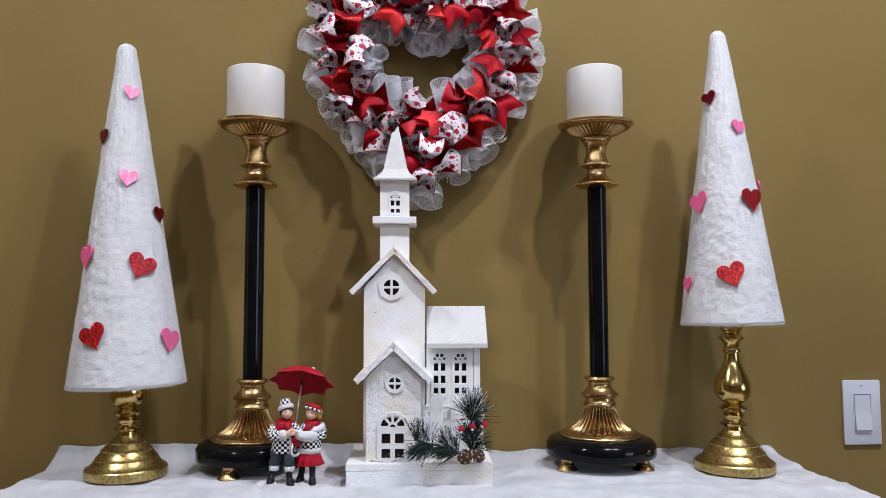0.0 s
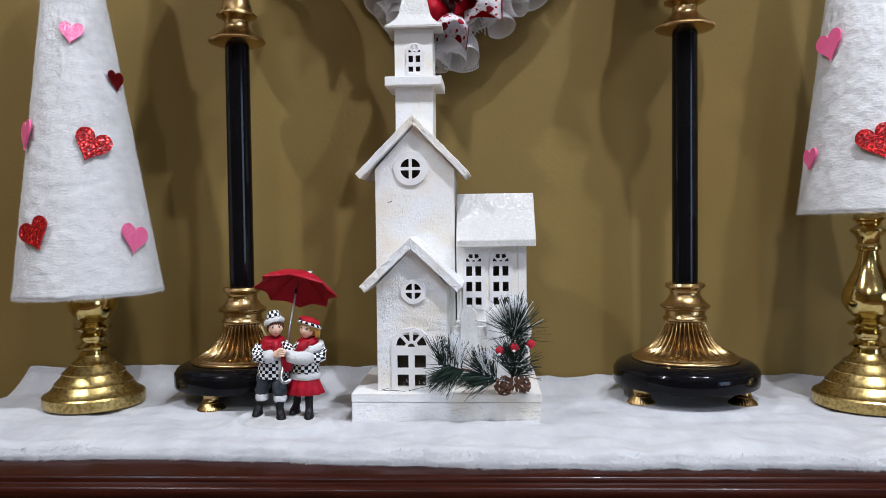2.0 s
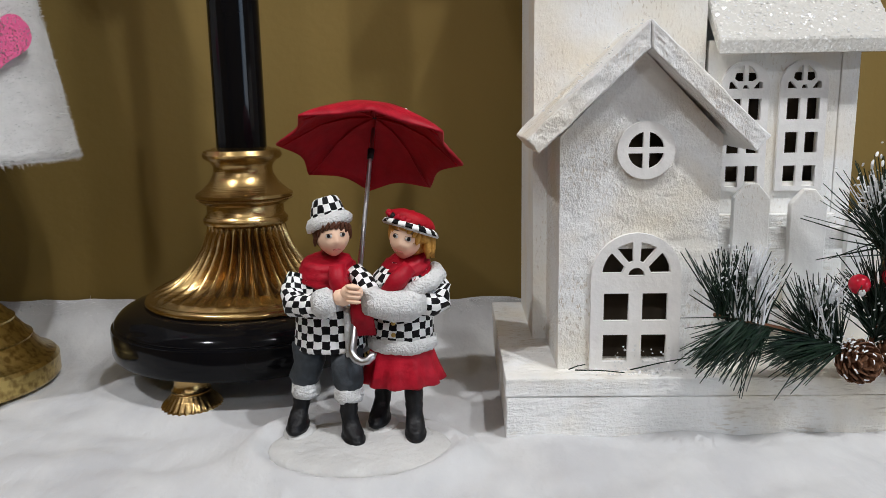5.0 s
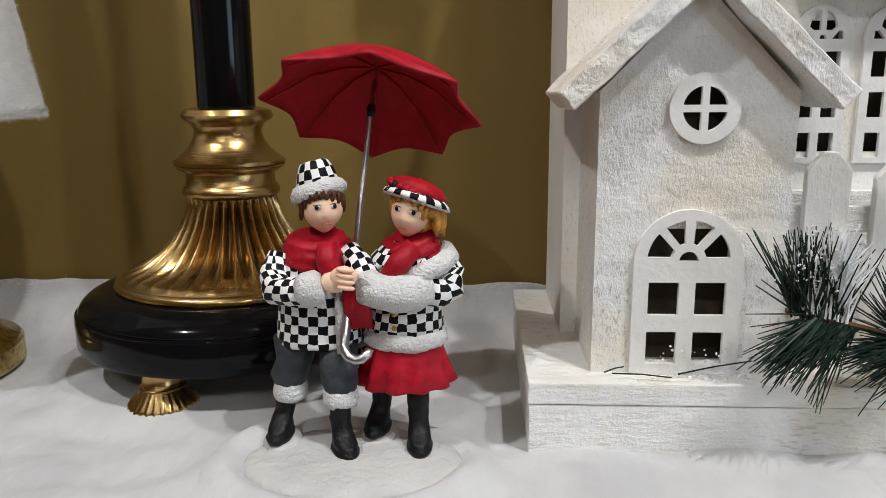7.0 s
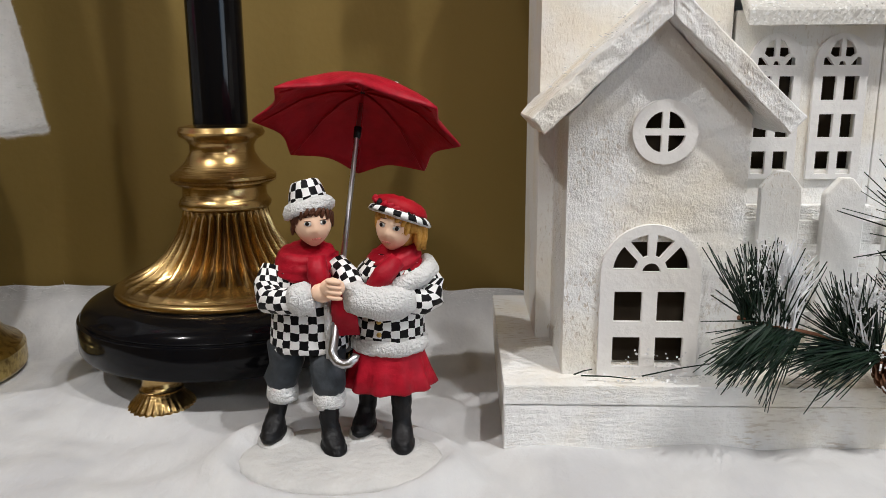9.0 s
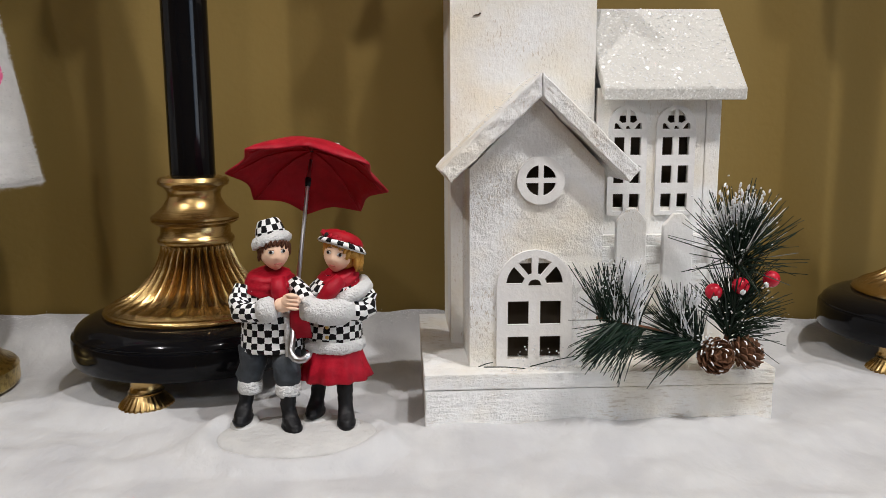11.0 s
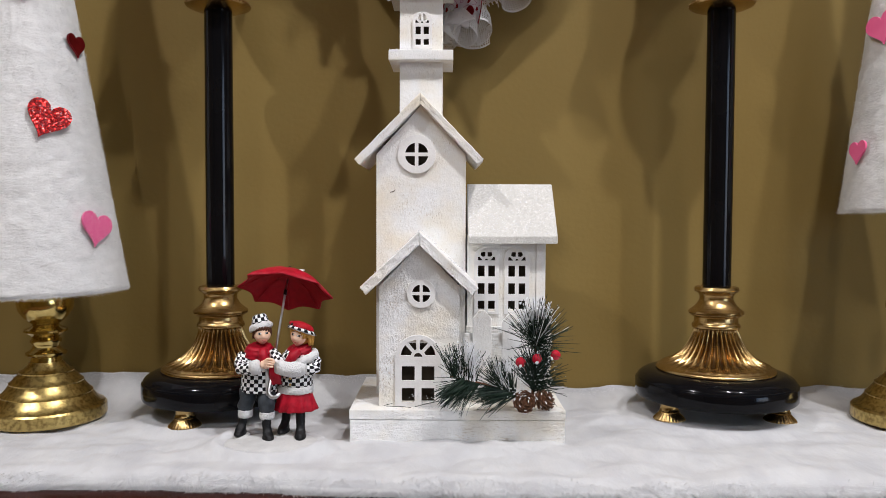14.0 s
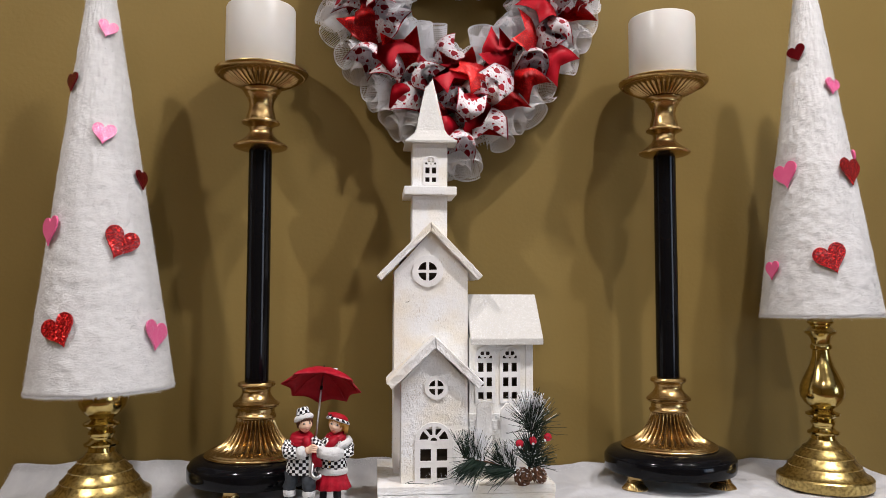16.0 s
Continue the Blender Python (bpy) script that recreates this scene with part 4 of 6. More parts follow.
for start, end, aim, spread, long, n in (
        ((0.0640, -0.2045, 1.193), (0.0630, -0.203, 1.206), (0.08, -0.10, 1.0), 0.62, 0.044, 260),
        ((0.0620, -0.203, 1.153), (0.0637, -0.2045, 1.178), (0.35, -0.15, 1.0), 0.48, 0.036, 190),
        ((0.0600, -0.203, 1.153), (0.0630, -0.2045, 1.170), (-0.55, -0.10, 1.0), 0.28, 0.034, 80),
        ((0.0440, -0.206, 1.150), (0.0260, -0.208, 1.156), (-0.45, -0.15, 0.95), 0.30, 0.034, 170),
        ((0.0460, -0.206, 1.149), (0.0250, -0.208, 1.156), (-1.0, -0.35, -0.20), 0.20, 0.036, 180),
        ((0.0050, -0.2095, 1.161), (-0.0190, -0.211, 1.167), (-0.15, 0.05, 1.0), 0.33, 0.037, 150),
        ((0.0080, -0.2095, 1.160), (-0.0120, -0.211, 1.165), (-0.85, -0.35, -0.62), 0.22, 0.036, 190),
        ((0.0620, -0.203, 1.150), (0.0600, -0.203, 1.165), (1.0, -0.2, 0.25), 0.25, 0.034, 45)):
    needles("needle_spray", int(n * 1.15), start, end, aim, spread * 0.92, long * 0.93, PINE)
for start, end, aim, spread, long, n in (
        ((0.0040, -0.2100, 1.162), (-0.0150, -0.2115, 1.168), (-0.02, 0.0, 1.0), 0.24, 0.032, 30),
        ((0.0420, -0.2070, 1.151), (0.0280, -0.2090, 1.156), (-0.40, -0.15, 0.95), 0.28, 0.034, 14),
        ((0.0630, -0.2055, 1.196), (0.0630, -0.2050, 1.206), (0.08, -0.15, 1.0), 0.50, 0.043, 18),
        ((0.0500, -0.2065, 1.220), (0.0740, -0.2065, 1.226), (0.0, -0.1, 1.0), 0.45, 0.016, 90),
        ((0.0020, -0.2110, 1.170), (-0.0060, -0.2120, 1.185), (0.25, 0.0, 1.0), 0.24, 0.022, 90),
        ((0.0250, -0.2115, 1.170), (0.0380, -0.2105, 1.175), (-0.3, -0.1, 1.0), 0.34, 0.012, 45)):
    needles("frosted_spray", int(n * 1.6), start, end, aim, spread, long * 0.85, FROST, 0.0011)
bm = bmesh.new()
for _ in range(460):
    cx, cz, sx, sz = random.choice(((0.062, 1.232, 0.018, 0.012), (0.060, 1.218, 0.012, 0.008), (0.032, 1.172, 0.012, 0.009), (-0.004, 1.188, 0.008, 0.012), (-0.012, 1.184, 0.009, 0.010), (0.068, 1.170, 0.014, 0.012), (0.046, 1.152, 0.006, 0.004)))
    bmesh.ops.create_icosphere(bm, subdivisions=1, radius=random.uniform(0.00022, 0.00055), matrix=Matrix.Translation((random.gauss(cx, sx * 0.6), random.uniform(-0.216, -0.204), random.gauss(cz, sz * 0.6))) @ pose(0, 0, 0, random.uniform(0, 90), random.uniform(0, 90)) @ Matrix.Diagonal((1, 1, 1.8, 1)))
for _ in range(70):
    cx, cz, sx, sz = random.choice(((0.062, 1.237, 0.018, 0.009), (0.062, 1.237, 0.018, 0.009), (-0.008, 1.190, 0.011, 0.009), (0.034, 1.176, 0.011, 0.008)))
    bmesh.ops.create_icosphere(bm, subdivisions=1, radius=random.uniform(0.0006, 0.0011), matrix=Matrix.Translation((random.gauss(cx, sx * 0.6), random.uniform(-0.214, -0.204), random.gauss(cz, sz * 0.6))) @ pose(0, 0, 0, random.uniform(-40, 40), random.uniform(-40, 40)) @ Matrix.Diagonal((0.8, 0.8, 1.9, 1)))
tagged(cpart("snow_crumbs", bm, FROST, "clots of artificial snow", sprig), kind="stuff")
for x, z in ((0.0480, 1.1822), (0.0640, 1.1855), (0.0822, 1.1893)):
    bm = bmesh.new()
    bmesh.ops.create_uvsphere(bm, u_segments=20, v_segments=12, radius=0.0050, matrix=Matrix.Translation((x, -0.2105, z)))
    b = cpart("berry", bm, BERRY, "shiny red berry with a dab of snow", sprig, smooth=180)
    bm = bmesh.new()
    bmesh.ops.create_icosphere(bm, subdivisions=2, radius=0.0016, matrix=Matrix.Translation((x - 0.0006 if x < 0.08 else x - 0.004, -0.2148 if x < 0.08 else -0.213, z - 0.0030)) @ Matrix.Diagonal((1, 0.6, 1.2, 1)))
    for v in bm.verts:
        v.co += Vector(noise.noise_vector(v.co * 700)) * 0.0006
    cpart("snow_dab", bm, FROST, "", b, smooth=180)
    bm = tube([(x, -0.2065, z), (0.5 * x + 0.0315, -0.204, z - 0.012), (0.0632, -0.204, 1.165)], 0.0004, 0.0005)
    cpart("berry_wire", bm, TWIG, "", sprig)


for a, b in (((-0.0850, -0.1925, 1.1335), (-0.0600, -0.1955, 1.1330)), ((-0.0880, -0.1900, 1.1330), (-0.0790, -0.1880, 1.1350)), ((-0.0560, -0.1900, 1.1325), (-0.0260, -0.1930, 1.1400))):
    cpart("stray_needle", tube([a, [(p + q) / 2 + 0.0004 for p, q in zip(a, b)], b], 0.0004, 0.0003, segs=5), PINE, "", sprig)


def pine_cone(c, r, tilt):
    bm = bmesh.new()
    bmesh.ops.create_uvsphere(bm, u_segments=10, v_segments=8, radius=r * 0.62)
    n = 64
    for i in range(n):
        h = 1 - 2 * (i + 0.5) / n
        t = i * 2.39996
        rr = math.sqrt(1 - h * h)
        d = Vector((rr * math.cos(t), rr * math.sin(t), h * 0.95))
        q = (d + Vector((0, 0, 0.75))).to_track_quat("X", "Z")
        s = r * (0.34 + 0.16 * rr)
        pts = [(-0.3, -0.35, 0), (0.55, -0.5, 0.0), (0.95, -0.28, 0.06), (1.05, 0, 0.1), (0.95, 0.28, 0.06), (0.55, 0.5, 0.0), (-0.3, 0.35, 0)]
        top = [bm.verts.new(d * r * 0.62 + q @ (Vector(p) * s)) for p in pts]
        low = [bm.verts.new(d * r * 0.62 + q @ (Vector((p[0], p[1], p[2] - 0.16)) * s)) for p in pts]
        for f in (bm.faces.new(top), bm.faces.new(low[::-1])):
            f.material_index = 0
        for k in range(7):
            f = bm.faces.new((top[k], low[k], low[(k + 1) % 7], top[(k + 1) % 7]))
            f.material_index = 1 if k in (2, 3) and i % 3 == 0 else 0
    bmesh.ops.transform(bm, matrix=Matrix.Translation(c) @ pose(0, 0, 0, *tilt), verts=bm.verts[:])
    return cpart("pine_cone", bm, [CONE, FROST], "small brown pine cone tipped with snow", sprig)


pine_cone((0.0522, -0.2065, 1.1420), 0.0108, (75, 0, 10))
pine_cone((0.0715, -0.2045, 1.1430), 0.0108, (50, 25, 60))

# ---- figurine of two children under an umbrella ----
SKIN = mat("painted_skin", (0.92, 0.62, 0.44), 0.42, second=(0.94, 0.66, 0.48), scale=120)
HAIR = mat("brown_hair_paint", (0.065, 0.022, 0.010), 0.6, second=(0.10, 0.035, 0.015), scale=500, bump=0.5, bump_scale=900)
BLOND = mat("blond_hair_paint", (0.55, 0.27, 0.045), 0.6, second=(0.66, 0.36, 0.08), scale=500, bump=0.5, bump_scale=900)
REDPAINT = mat("red_paint", (0.31, 0.003, 0.014), 0.5, second=(0.44, 0.007, 0.023), scale=160, bump=0.25, bump_scale=350)
DEEPRED = mat("deep_red_paint", (0.33, 0.002, 0.010), 0.6, second=(0.42, 0.004, 0.013), scale=120, bump=0.25, bump_scale=250)
GREYPAINT = mat("slate_grey_paint", (0.034, 0.040, 0.046), 0.6, second=(0.058, 0.066, 0.076), scale=140, bump=0.3, bump_scale=300)
BOOT = mat("black_boot_paint", (0.005, 0.005, 0.006), 0.45, second=(0.010, 0.010, 0.011), scale=160, bump=0.3, bump_scale=400)
FLUFF = mat("white_fluffy_paint", (0.76, 0.76, 0.75), 0.85, second=(0.82, 0.82, 0.81), scale=300, bump=1.0, bump_scale=800)
RESIN = mat("white_resin_base", (0.50, 0.495, 0.485), 0.75, second=(0.57, 0.565, 0.55), scale=60, bump=0.6, bump_scale=250)
LIP = mat("pink_lip_paint", (0.60, 0.20, 0.16), 0.5)
EYE = mat("dark_eye_paint", (0.012, 0.009, 0.008), 0.3)
BUTTON = mat("gold_button", (0.6, 0.4, 0.12), 0.3, 1.0)


def checker(name, cell):
    m = mat(name, (0.8, 0.8, 0.8), 0.5, bump=0.25, bump_scale=400, spec=0.15)
    nt = m.node_tree
    uv = nt.nodes.new("ShaderNodeUVMap")
    n = nt.nodes.new("ShaderNodeTexNoise")
    n.inputs["Scale"].default_value = 260
    mixer = nt.nodes.new("ShaderNodeMixRGB")
    mixer.blend_type, mixer.inputs[0].default_value = "ADD", 0.0018
    c = nt.nodes.new("ShaderNodeTexChecker")
    c.inputs["Scale"].default_value = 1 / cell
    c.inputs["Color1"].default_value, c.inputs["Color2"].default_value = (0.90, 0.90, 0.89, 1), (0.004, 0.004, 0.005, 1)
    nt.links.new(nt.nodes["Texture Coordinate"].outputs["Object"], n.inputs["Vector"])
    nt.links.new(uv.outputs[0], mixer.inputs[1])
    nt.links.new(n.outputs["Color"], mixer.inputs[2])
    nt.links.new(mixer.outputs[0], c.inputs["Vector"])
    nt.links.new(c.outputs[0], nt.nodes["Principled BSDF"].inputs["Base Color"])
    return m


CHECK = checker("black_white_checks", 0.0037)
FMATS = [SKIN, HAIR, BLOND, REDPAINT, DEEPRED, GREYPAINT, BOOT, FLUFF, RESIN, EYE, BUTTON, CHECK, STEEL, BERRY, LIP]
fig = bmesh.new()
fuv = fig.loops.layers.uv.new("UVMap")


def loft(sections, material, segs=28, lump=0.0, cap=True, twist=0.0):
    """Rings (x, y, z, half width, half depth[, tip angle]) joined into a rounded body of the figurine."""
    k = FMATS.index(material)
    rings, run, last = [], 0.0, None
    for s in sections:
        x, y, z, rx, ry = s[:5]
        tip = pose(0, 0, 0, *(s[5] if len(s) > 5 else (0, 0, 0)))
        c = Vector((x, y, z))
        run += (c - last).length if last else 0.0
        last = c
        ring = []
        for i in range(segs + 1):
            t = 2 * math.pi * i / segs + math.pi / 2
            p = c + tip @ Vector((rx * math.cos(t), ry * math.sin(t), 0))
            if lump:
                p += Vector(noise.noise_vector(p * 420)) * lump
            ring.append((p, (i / segs * math.pi * (rx + ry), run)))
        verts = [fig.verts.new(p) for p, _ in ring[:-1]]
        rings.append((verts + verts[:1], [q for _, q in ring]))
    wide = max(math.pi * (s[3] + s[4]) for s in sections)
    for (a, ua), (b, ub) in zip(rings, rings[1:]):
        for i in range(segs):
            f = fig.faces.new((a[i], a[i + 1], b[i + 1], b[i]))
            f.material_index, f.smooth = k, True
            for l, (q, w) in zip(f.loops, ((i, ua), (i + 1, ua), (i + 1, ub), (i, ub))):
                l[fuv].uv = (q / segs * wide + twist, w[0][1])
    if cap:
        for ring in (rings[0][0], rings[-1][0]):
            f = fig.faces.new(ring[:-1])
            f.material_index, f.smooth = k, True
    return rings


def ball(c, r, material, lump=0.0, turn=(0, 0, 0), sub=3):
    got = bmesh.ops.create_icosphere(fig, subdivisions=sub, radius=1.0, matrix=Matrix.Translation(c) @ pose(0, 0, 0, *turn) @ Matrix.Diagonal((*r, 1)))["verts"]
    k = FMATS.index(material)
    for f in {f for v in got for f in v.link_faces}:
        f.material_index, f.smooth = k, True
    if lump:
        for v in got:
            v.co += Vector(noise.noise_vector(v.co * 500)) * lump


def limb(points, radii, material, segs=18, lump=0.0):
    secs = []
    for i, p in enumerate(points):
        d = Vector(points[min(i + 1, len(points) - 1)]) - Vector(points[max(i - 1, 0)])
        e = d.to_track_quat("Z", "Y").to_euler()
        secs.append((*p, radii[i], radii[i], tuple(math.degrees(a) for a in e)))
    loft(secs, material, segs, lump)


FZ = 1.1005
# oval base
loft([(-0.196, -0.2145, FZ - 0.002, 0.0450, 0.0300), (-0.196, -0.2145, FZ + 0.0014, 0.0462, 0.0312), (-0.196, -0.2145, FZ + 0.0034, 0.0440, 0.0294), (-0.196, -0.2145, FZ + 0.0046, 0.034, 0.0225), (-0.196, -0.2145, FZ + 0.0052, 0.020, 0.012), (-0.196, -0.2145, FZ + 0.0053, 0.002, 0.002)], RESIN, 48, 0.0006)
GZ = 1.1062
# boots
for x, y, top, yaw, lean, lift in ((-0.2265, -0.1965, 1.1320, -8, -0.0020, 0.0022), (-0.2020, -0.2070, 1.1280, 26, 0.0, 0.0), (-0.1855, -0.1905, 1.1350, -14, -0.0010, 0.0028), (-0.1695, -0.2035, 1.1340, 4, 0.0005, 0.0006)):
    c, s = math.cos(radians(yaw)), math.sin(radians(yaw))
    fx, fy = s * 0.0050, -c * 0.0050
    gz = GZ + lift
    at = lambda q, w=1.0: (x + fx * q + lean * w, y + fy * q)
    loft([(*at(1.0), gz - 0.0014, 0.0053, 0.0094, (0, 0, yaw)), (*at(1.0), gz + 0.0007, 0.0056, 0.0097, (0, 0, yaw)), (*at(1.0), gz + 0.0012, 0.0048, 0.0087, (0, 0, yaw)), (*at(1.0), gz + 0.0032, 0.0050, 0.0087, (3, 0, yaw)),
          (*at(0.85), gz + 0.0050, 0.0048, 0.0077, (9, 0, yaw)), (*at(0.5), gz + 0.0068, 0.0045, 0.0060, (12, 0, yaw)), (*at(0.15, 0.8), gz + 0.0088, 0.0043, 0.0048, (4, 0, yaw)),
          (*at(0.0, 0.6), gz + 0.0110, 0.0042, 0.0044), (*at(0.0, 0.5), gz + 0.0135, 0.0046, 0.0047), (*at(0.0, 0.4), gz + 0.0150, 0.0043, 0.0045), (*at(0.0, 0.2), gz + 0.0180, 0.0047, 0.0048), (x, y, top, 0.0047, 0.0048)], BOOT, 20, 0.0004)
    ball((*at(0.5), GZ - 0.0016), (0.0085, 0.0120, 0.0014 + lift), RESIN, 0.0006)
# boy: trousers with fluffy cuffs
for x, y in ((-0.2250, -0.1975), (-0.2020, -0.2050)):
    loft([(x, y, 1.1235, 0.0064, 0.0064), (x, y, 1.1255, 0.0074, 0.0072), (x, y, 1.1295, 0.0074, 0.0072), (x, y, 1.1315, 0.0066, 0.0066)], FLUFF, 22, 0.0006)
    xm = -0.2125 + (x + 0.2135) * 0.85
    loft([(x, y, 1.1305, 0.0066, 0.0066), (x, y - 0.0008, 1.1350, 0.0078, 0.0076), (xm, y, 1.1420, 0.0080, 0.0080), (xm, -0.198, 1.1520, 0.0086, 0.0086)], GREYPAINT, 22, 0.0006)
# boy: checked coat
loft([(-0.2115, -0.1975, 1.1490, 0.0176, 0.0125), (-0.2115, -0.1975, 1.1504, 0.0182, 0.0131), (-0.2115, -0.1965, 1.1600, 0.0172, 0.0122), (-0.2120, -0.1955, 1.1720, 0.0162, 0.0115), (-0.2125, -0.1945, 1.1830, 0.0156, 0.0108), (-0.2130, -0.1940, 1.1885, 0.0130, 0.0095), (-0.2130, -0.1935, 1.1925, 0.0075, 0.0070)], CHECK, 40, 0.0004)
loft([(-0.2000, -0.2085, 1.1475, 0.0024, 0.0012, (0, 0, 30)), (-0.2005, -0.2075, 1.1600, 0.0024, 0.0012, (0, 0, 30)), (-0.2010, -0.2060, 1.1740, 0.0020, 0.0012, (0, 0, 30))], FLUFF, 12, 0.0004)
# boy: arms, cuffs
limb([(-0.2265, -0.1960, 1.1865), (-0.2285, -0.2000, 1.1790), (-0.2265, -0.2060, 1.1735), (-0.2190, -0.2110, 1.1745), (-0.2130, -0.2130, 1.1755)], [0.0052, 0.0066, 0.0064, 0.0060, 0.0058], CHECK)
limb([(-0.2150, -0.2125, 1.1752), (-0.2125, -0.2133, 1.1758), (-0.2085, -0.2140, 1.1770), (-0.2062, -0.2140, 1.1775)], [0.0060, 0.0074, 0.0074, 0.0052], FLUFF, 20, 0.0007)
limb([(-0.1985, -0.1960, 1.1880), (-0.1930, -0.2010, 1.1830), (-0.1895, -0.2060, 1.1790), (-0.1890, -0.2085, 1.1770)], [0.0050, 0.0058, 0.0056, 0.0056], CHECK)
limb([(-0.1885, -0.2060, 1.1785), (-0.1885, -0.2090, 1.1765), (-0.1905, -0.2120, 1.1750), (-0.1915, -0.2130, 1.1750)], [0.0058, 0.0072, 0.0070, 0.0050], FLUFF, 20, 0.0007)
# clasped fists round the handle
ball((-0.2020, -0.2125, 1.1790), (0.0052, 0.0042, 0.0046), SKIN, 0.0003)
ball((-0.1975, -0.2145, 1.1815), (0.0056, 0.0040, 0.0044), SKIN, 0.0003)
for i in range(4):
    ball((-0.1975 + 0.0012, -0.2180 + 0.0002 * i, 1.1850 - 0.0024 * i), (0.0038, 0.0014, 0.0012), SKIN, 0, (0, 8, 0), 2)
# boy: scarf
def scarf(x, y, z, wide, deep, tilt):
    """A folded scarf round the neck: soft ridges one above the other."""
    rings = []
    for k, (r, h) in enumerate(((0.74, 0.0), (0.98, 0.0012), (1.02, 0.0030), (0.93, 0.0042), (0.99, 0.0056), (0.97, 0.0074), (0.86, 0.0084), (0.88, 0.0096), (0.80, 0.0110), (0.58, 0.0118))):
        rings.append((x + 0.0004 * math.sin(k * 1.7), y, z + h, wide * r, deep * r, tilt))
    loft(rings, REDPAINT, 36, 0.0009)


scarf(-0.2118, -0.1942, 1.1832, 0.0146, 0.0128, (14, 0, 0))
limb([(-0.2050, -0.2070, 1.1935), (-0.2040, -0.2095, 1.1860), (-0.2035, -0.2095, 1.1780)], [0.0042, 0.0048, 0.0040], REDPAINT, 14, 0.0010)
loft([(-0.1945, -0.2090, 1.1780, 0.0040, 0.0020), (-0.1935, -0.2085, 1.1690, 0.0058, 0.0024), (-0.1925, -0.2075, 1.1585, 0.0060, 0.0024)], REDPAINT, 14, 0.0008)
# boy: head, hair, hat
SH = Vector((0.0015, 0.0, 0.0010))


def doll_head(c, turn, tip):
    """A smooth painted head that narrows to the chin, with small eyes, brows and a short mouth. turn: about the upright; tip: sideways."""
    got = bmesh.ops.create_icosphere(fig, subdivisions=4, radius=1.0)["verts"]
    m = Matrix.Translation(c) @ pose(0, 0, 0, 0, tip, 0) @ pose(0, 0, 0, 0, 0, turn)
    for f in {f for v in got for f in v.link_faces}:
        f.material_index, f.smooth = FMATS.index(SKIN), True
    for v in got:
        x, y, z = v.co
        low = max(0.0, -z)
        slim = 1 - 0.36 * low ** 2.2
        front = 1.0 if y < 0 else 0.0
        cheek = 0.07 * math.exp(-((abs(x) - 0.46) / 0.24) ** 2 - ((z + 0.36) / 0.24) ** 2) * front
        nose = 0.16 * math.exp(-(x / 0.13) ** 2 - ((z + 0.22) / 0.13) ** 2) * front + 0.05 * math.exp(-(x / 0.10) ** 2 - ((z - 0.05) / 0.16) ** 2) * front
        socket = 0.06 * math.exp(-((abs(x) - 0.36) / 0.17) ** 2 - ((z - 0.06) / 0.13) ** 2) * front
        chin = 0.06 * math.exp(-(x / 0.22) ** 2 - ((z + 0.80) / 0.14) ** 2) * front
        lip = 0.035 * math.exp(-(x / 0.20) ** 2 - ((z + 0.50) / 0.07) ** 2) * front
        v.co = m @ Vector((x * slim * 0.0083, y * (slim * 0.0092 + 0.0092 * (cheek + nose + chin + lip - socket)), z * 0.0103))
    face = lambda x, z: m @ Vector((x, -0.0092 * math.sqrt(max(0.05, 1 - (x / 0.0083) ** 2 - (z / 0.0103) ** 2)) * (1 - 0.18 * max(0.0, -z / 0.0103) ** 2), z))
    for s in (-1, 1):
        at = face(s * 0.0034, 0.0013)
        way = (at - Vector(c)).normalized()
        ball(tuple(at - way * 0.0001), (0.0017, 0.0005, 0.00105), FLUFF, 0, (0, tip, turn + s * 20), 2)
        ball(tuple(at + way * 0.0002 + Vector((0.0002 * s, 0, 0.00005))), (0.00092, 0.0005, 0.00098), EYE, 0, (0, tip, turn + s * 20), 2)
        ball(tuple(face(s * 0.0034, 0.0024) + way * 0.00005), (0.0018, 0.0004, 0.00013), HAIR, 0, (0, tip, turn + s * 20), 2)
        ball(tuple(face(s * 0.0035, 0.0042)), (0.0018, 0.0003, 0.00018), HAIR, 0, (0, tip + s * 10, turn + s * 20), 2)
    for x, z, w in ((0.0, -0.0057, 0.0014), (-0.0011, -0.00555, 0.0011), (0.0011, -0.00555, 0.0011)):
        at = face(x, z)
        ball(tuple(at + (at - Vector(c)).normalized() * 0.0003), (w, 0.0004, 0.00032), LIP, 0, (0, tip + x * 9000, turn), 2)
    return m


def locks(m, material, places):
    """Strands of painted hair: (angle round the head from the face, height, length, lean)."""
    for angle, z, long, lean in places:
        a = radians(angle)
        r = 0.0088 * math.sqrt(max(0.1, 1 - (z / 0.0118) ** 2))
        at = m @ Vector((r * math.sin(a), -(r + 0.0008) * math.cos(a), z))
        e = m.to_euler()
        ball(tuple(at), (0.0012, 0.0010, long * 0.9), material, 0.0005, (math.degrees(e.x), math.degrees(e.y) + lean, math.degrees(e.z) + angle), 2)


bc = Vector((-0.2066, -0.1970, 1.2074)) - SH
bmx = doll_head(tuple(bc), 20, -3)
ball(tuple(bc + Vector((-0.0018, 0.0036, 0.0016))), (0.0088, 0.0088, 0.0096), HAIR, 0.0007)
locks(bmx, HAIR, [(-92, 0.000, 0.0048, 0), (-78, 0.0014, 0.0044, 6), (-62, 0.0036, 0.0034, 14), (-44, 0.0052, 0.0026, 22), (-26, 0.0060, 0.0024, 30), (-8, 0.0062, 0.0024, 34), (10, 0.0060, 0.0026, 38), (28, 0.0054, 0.0028, 30), (46, 0.0044, 0.0030, 12), (64, 0.0030, 0.0036, 2), (80, 0.0014, 0.0044, -4)])
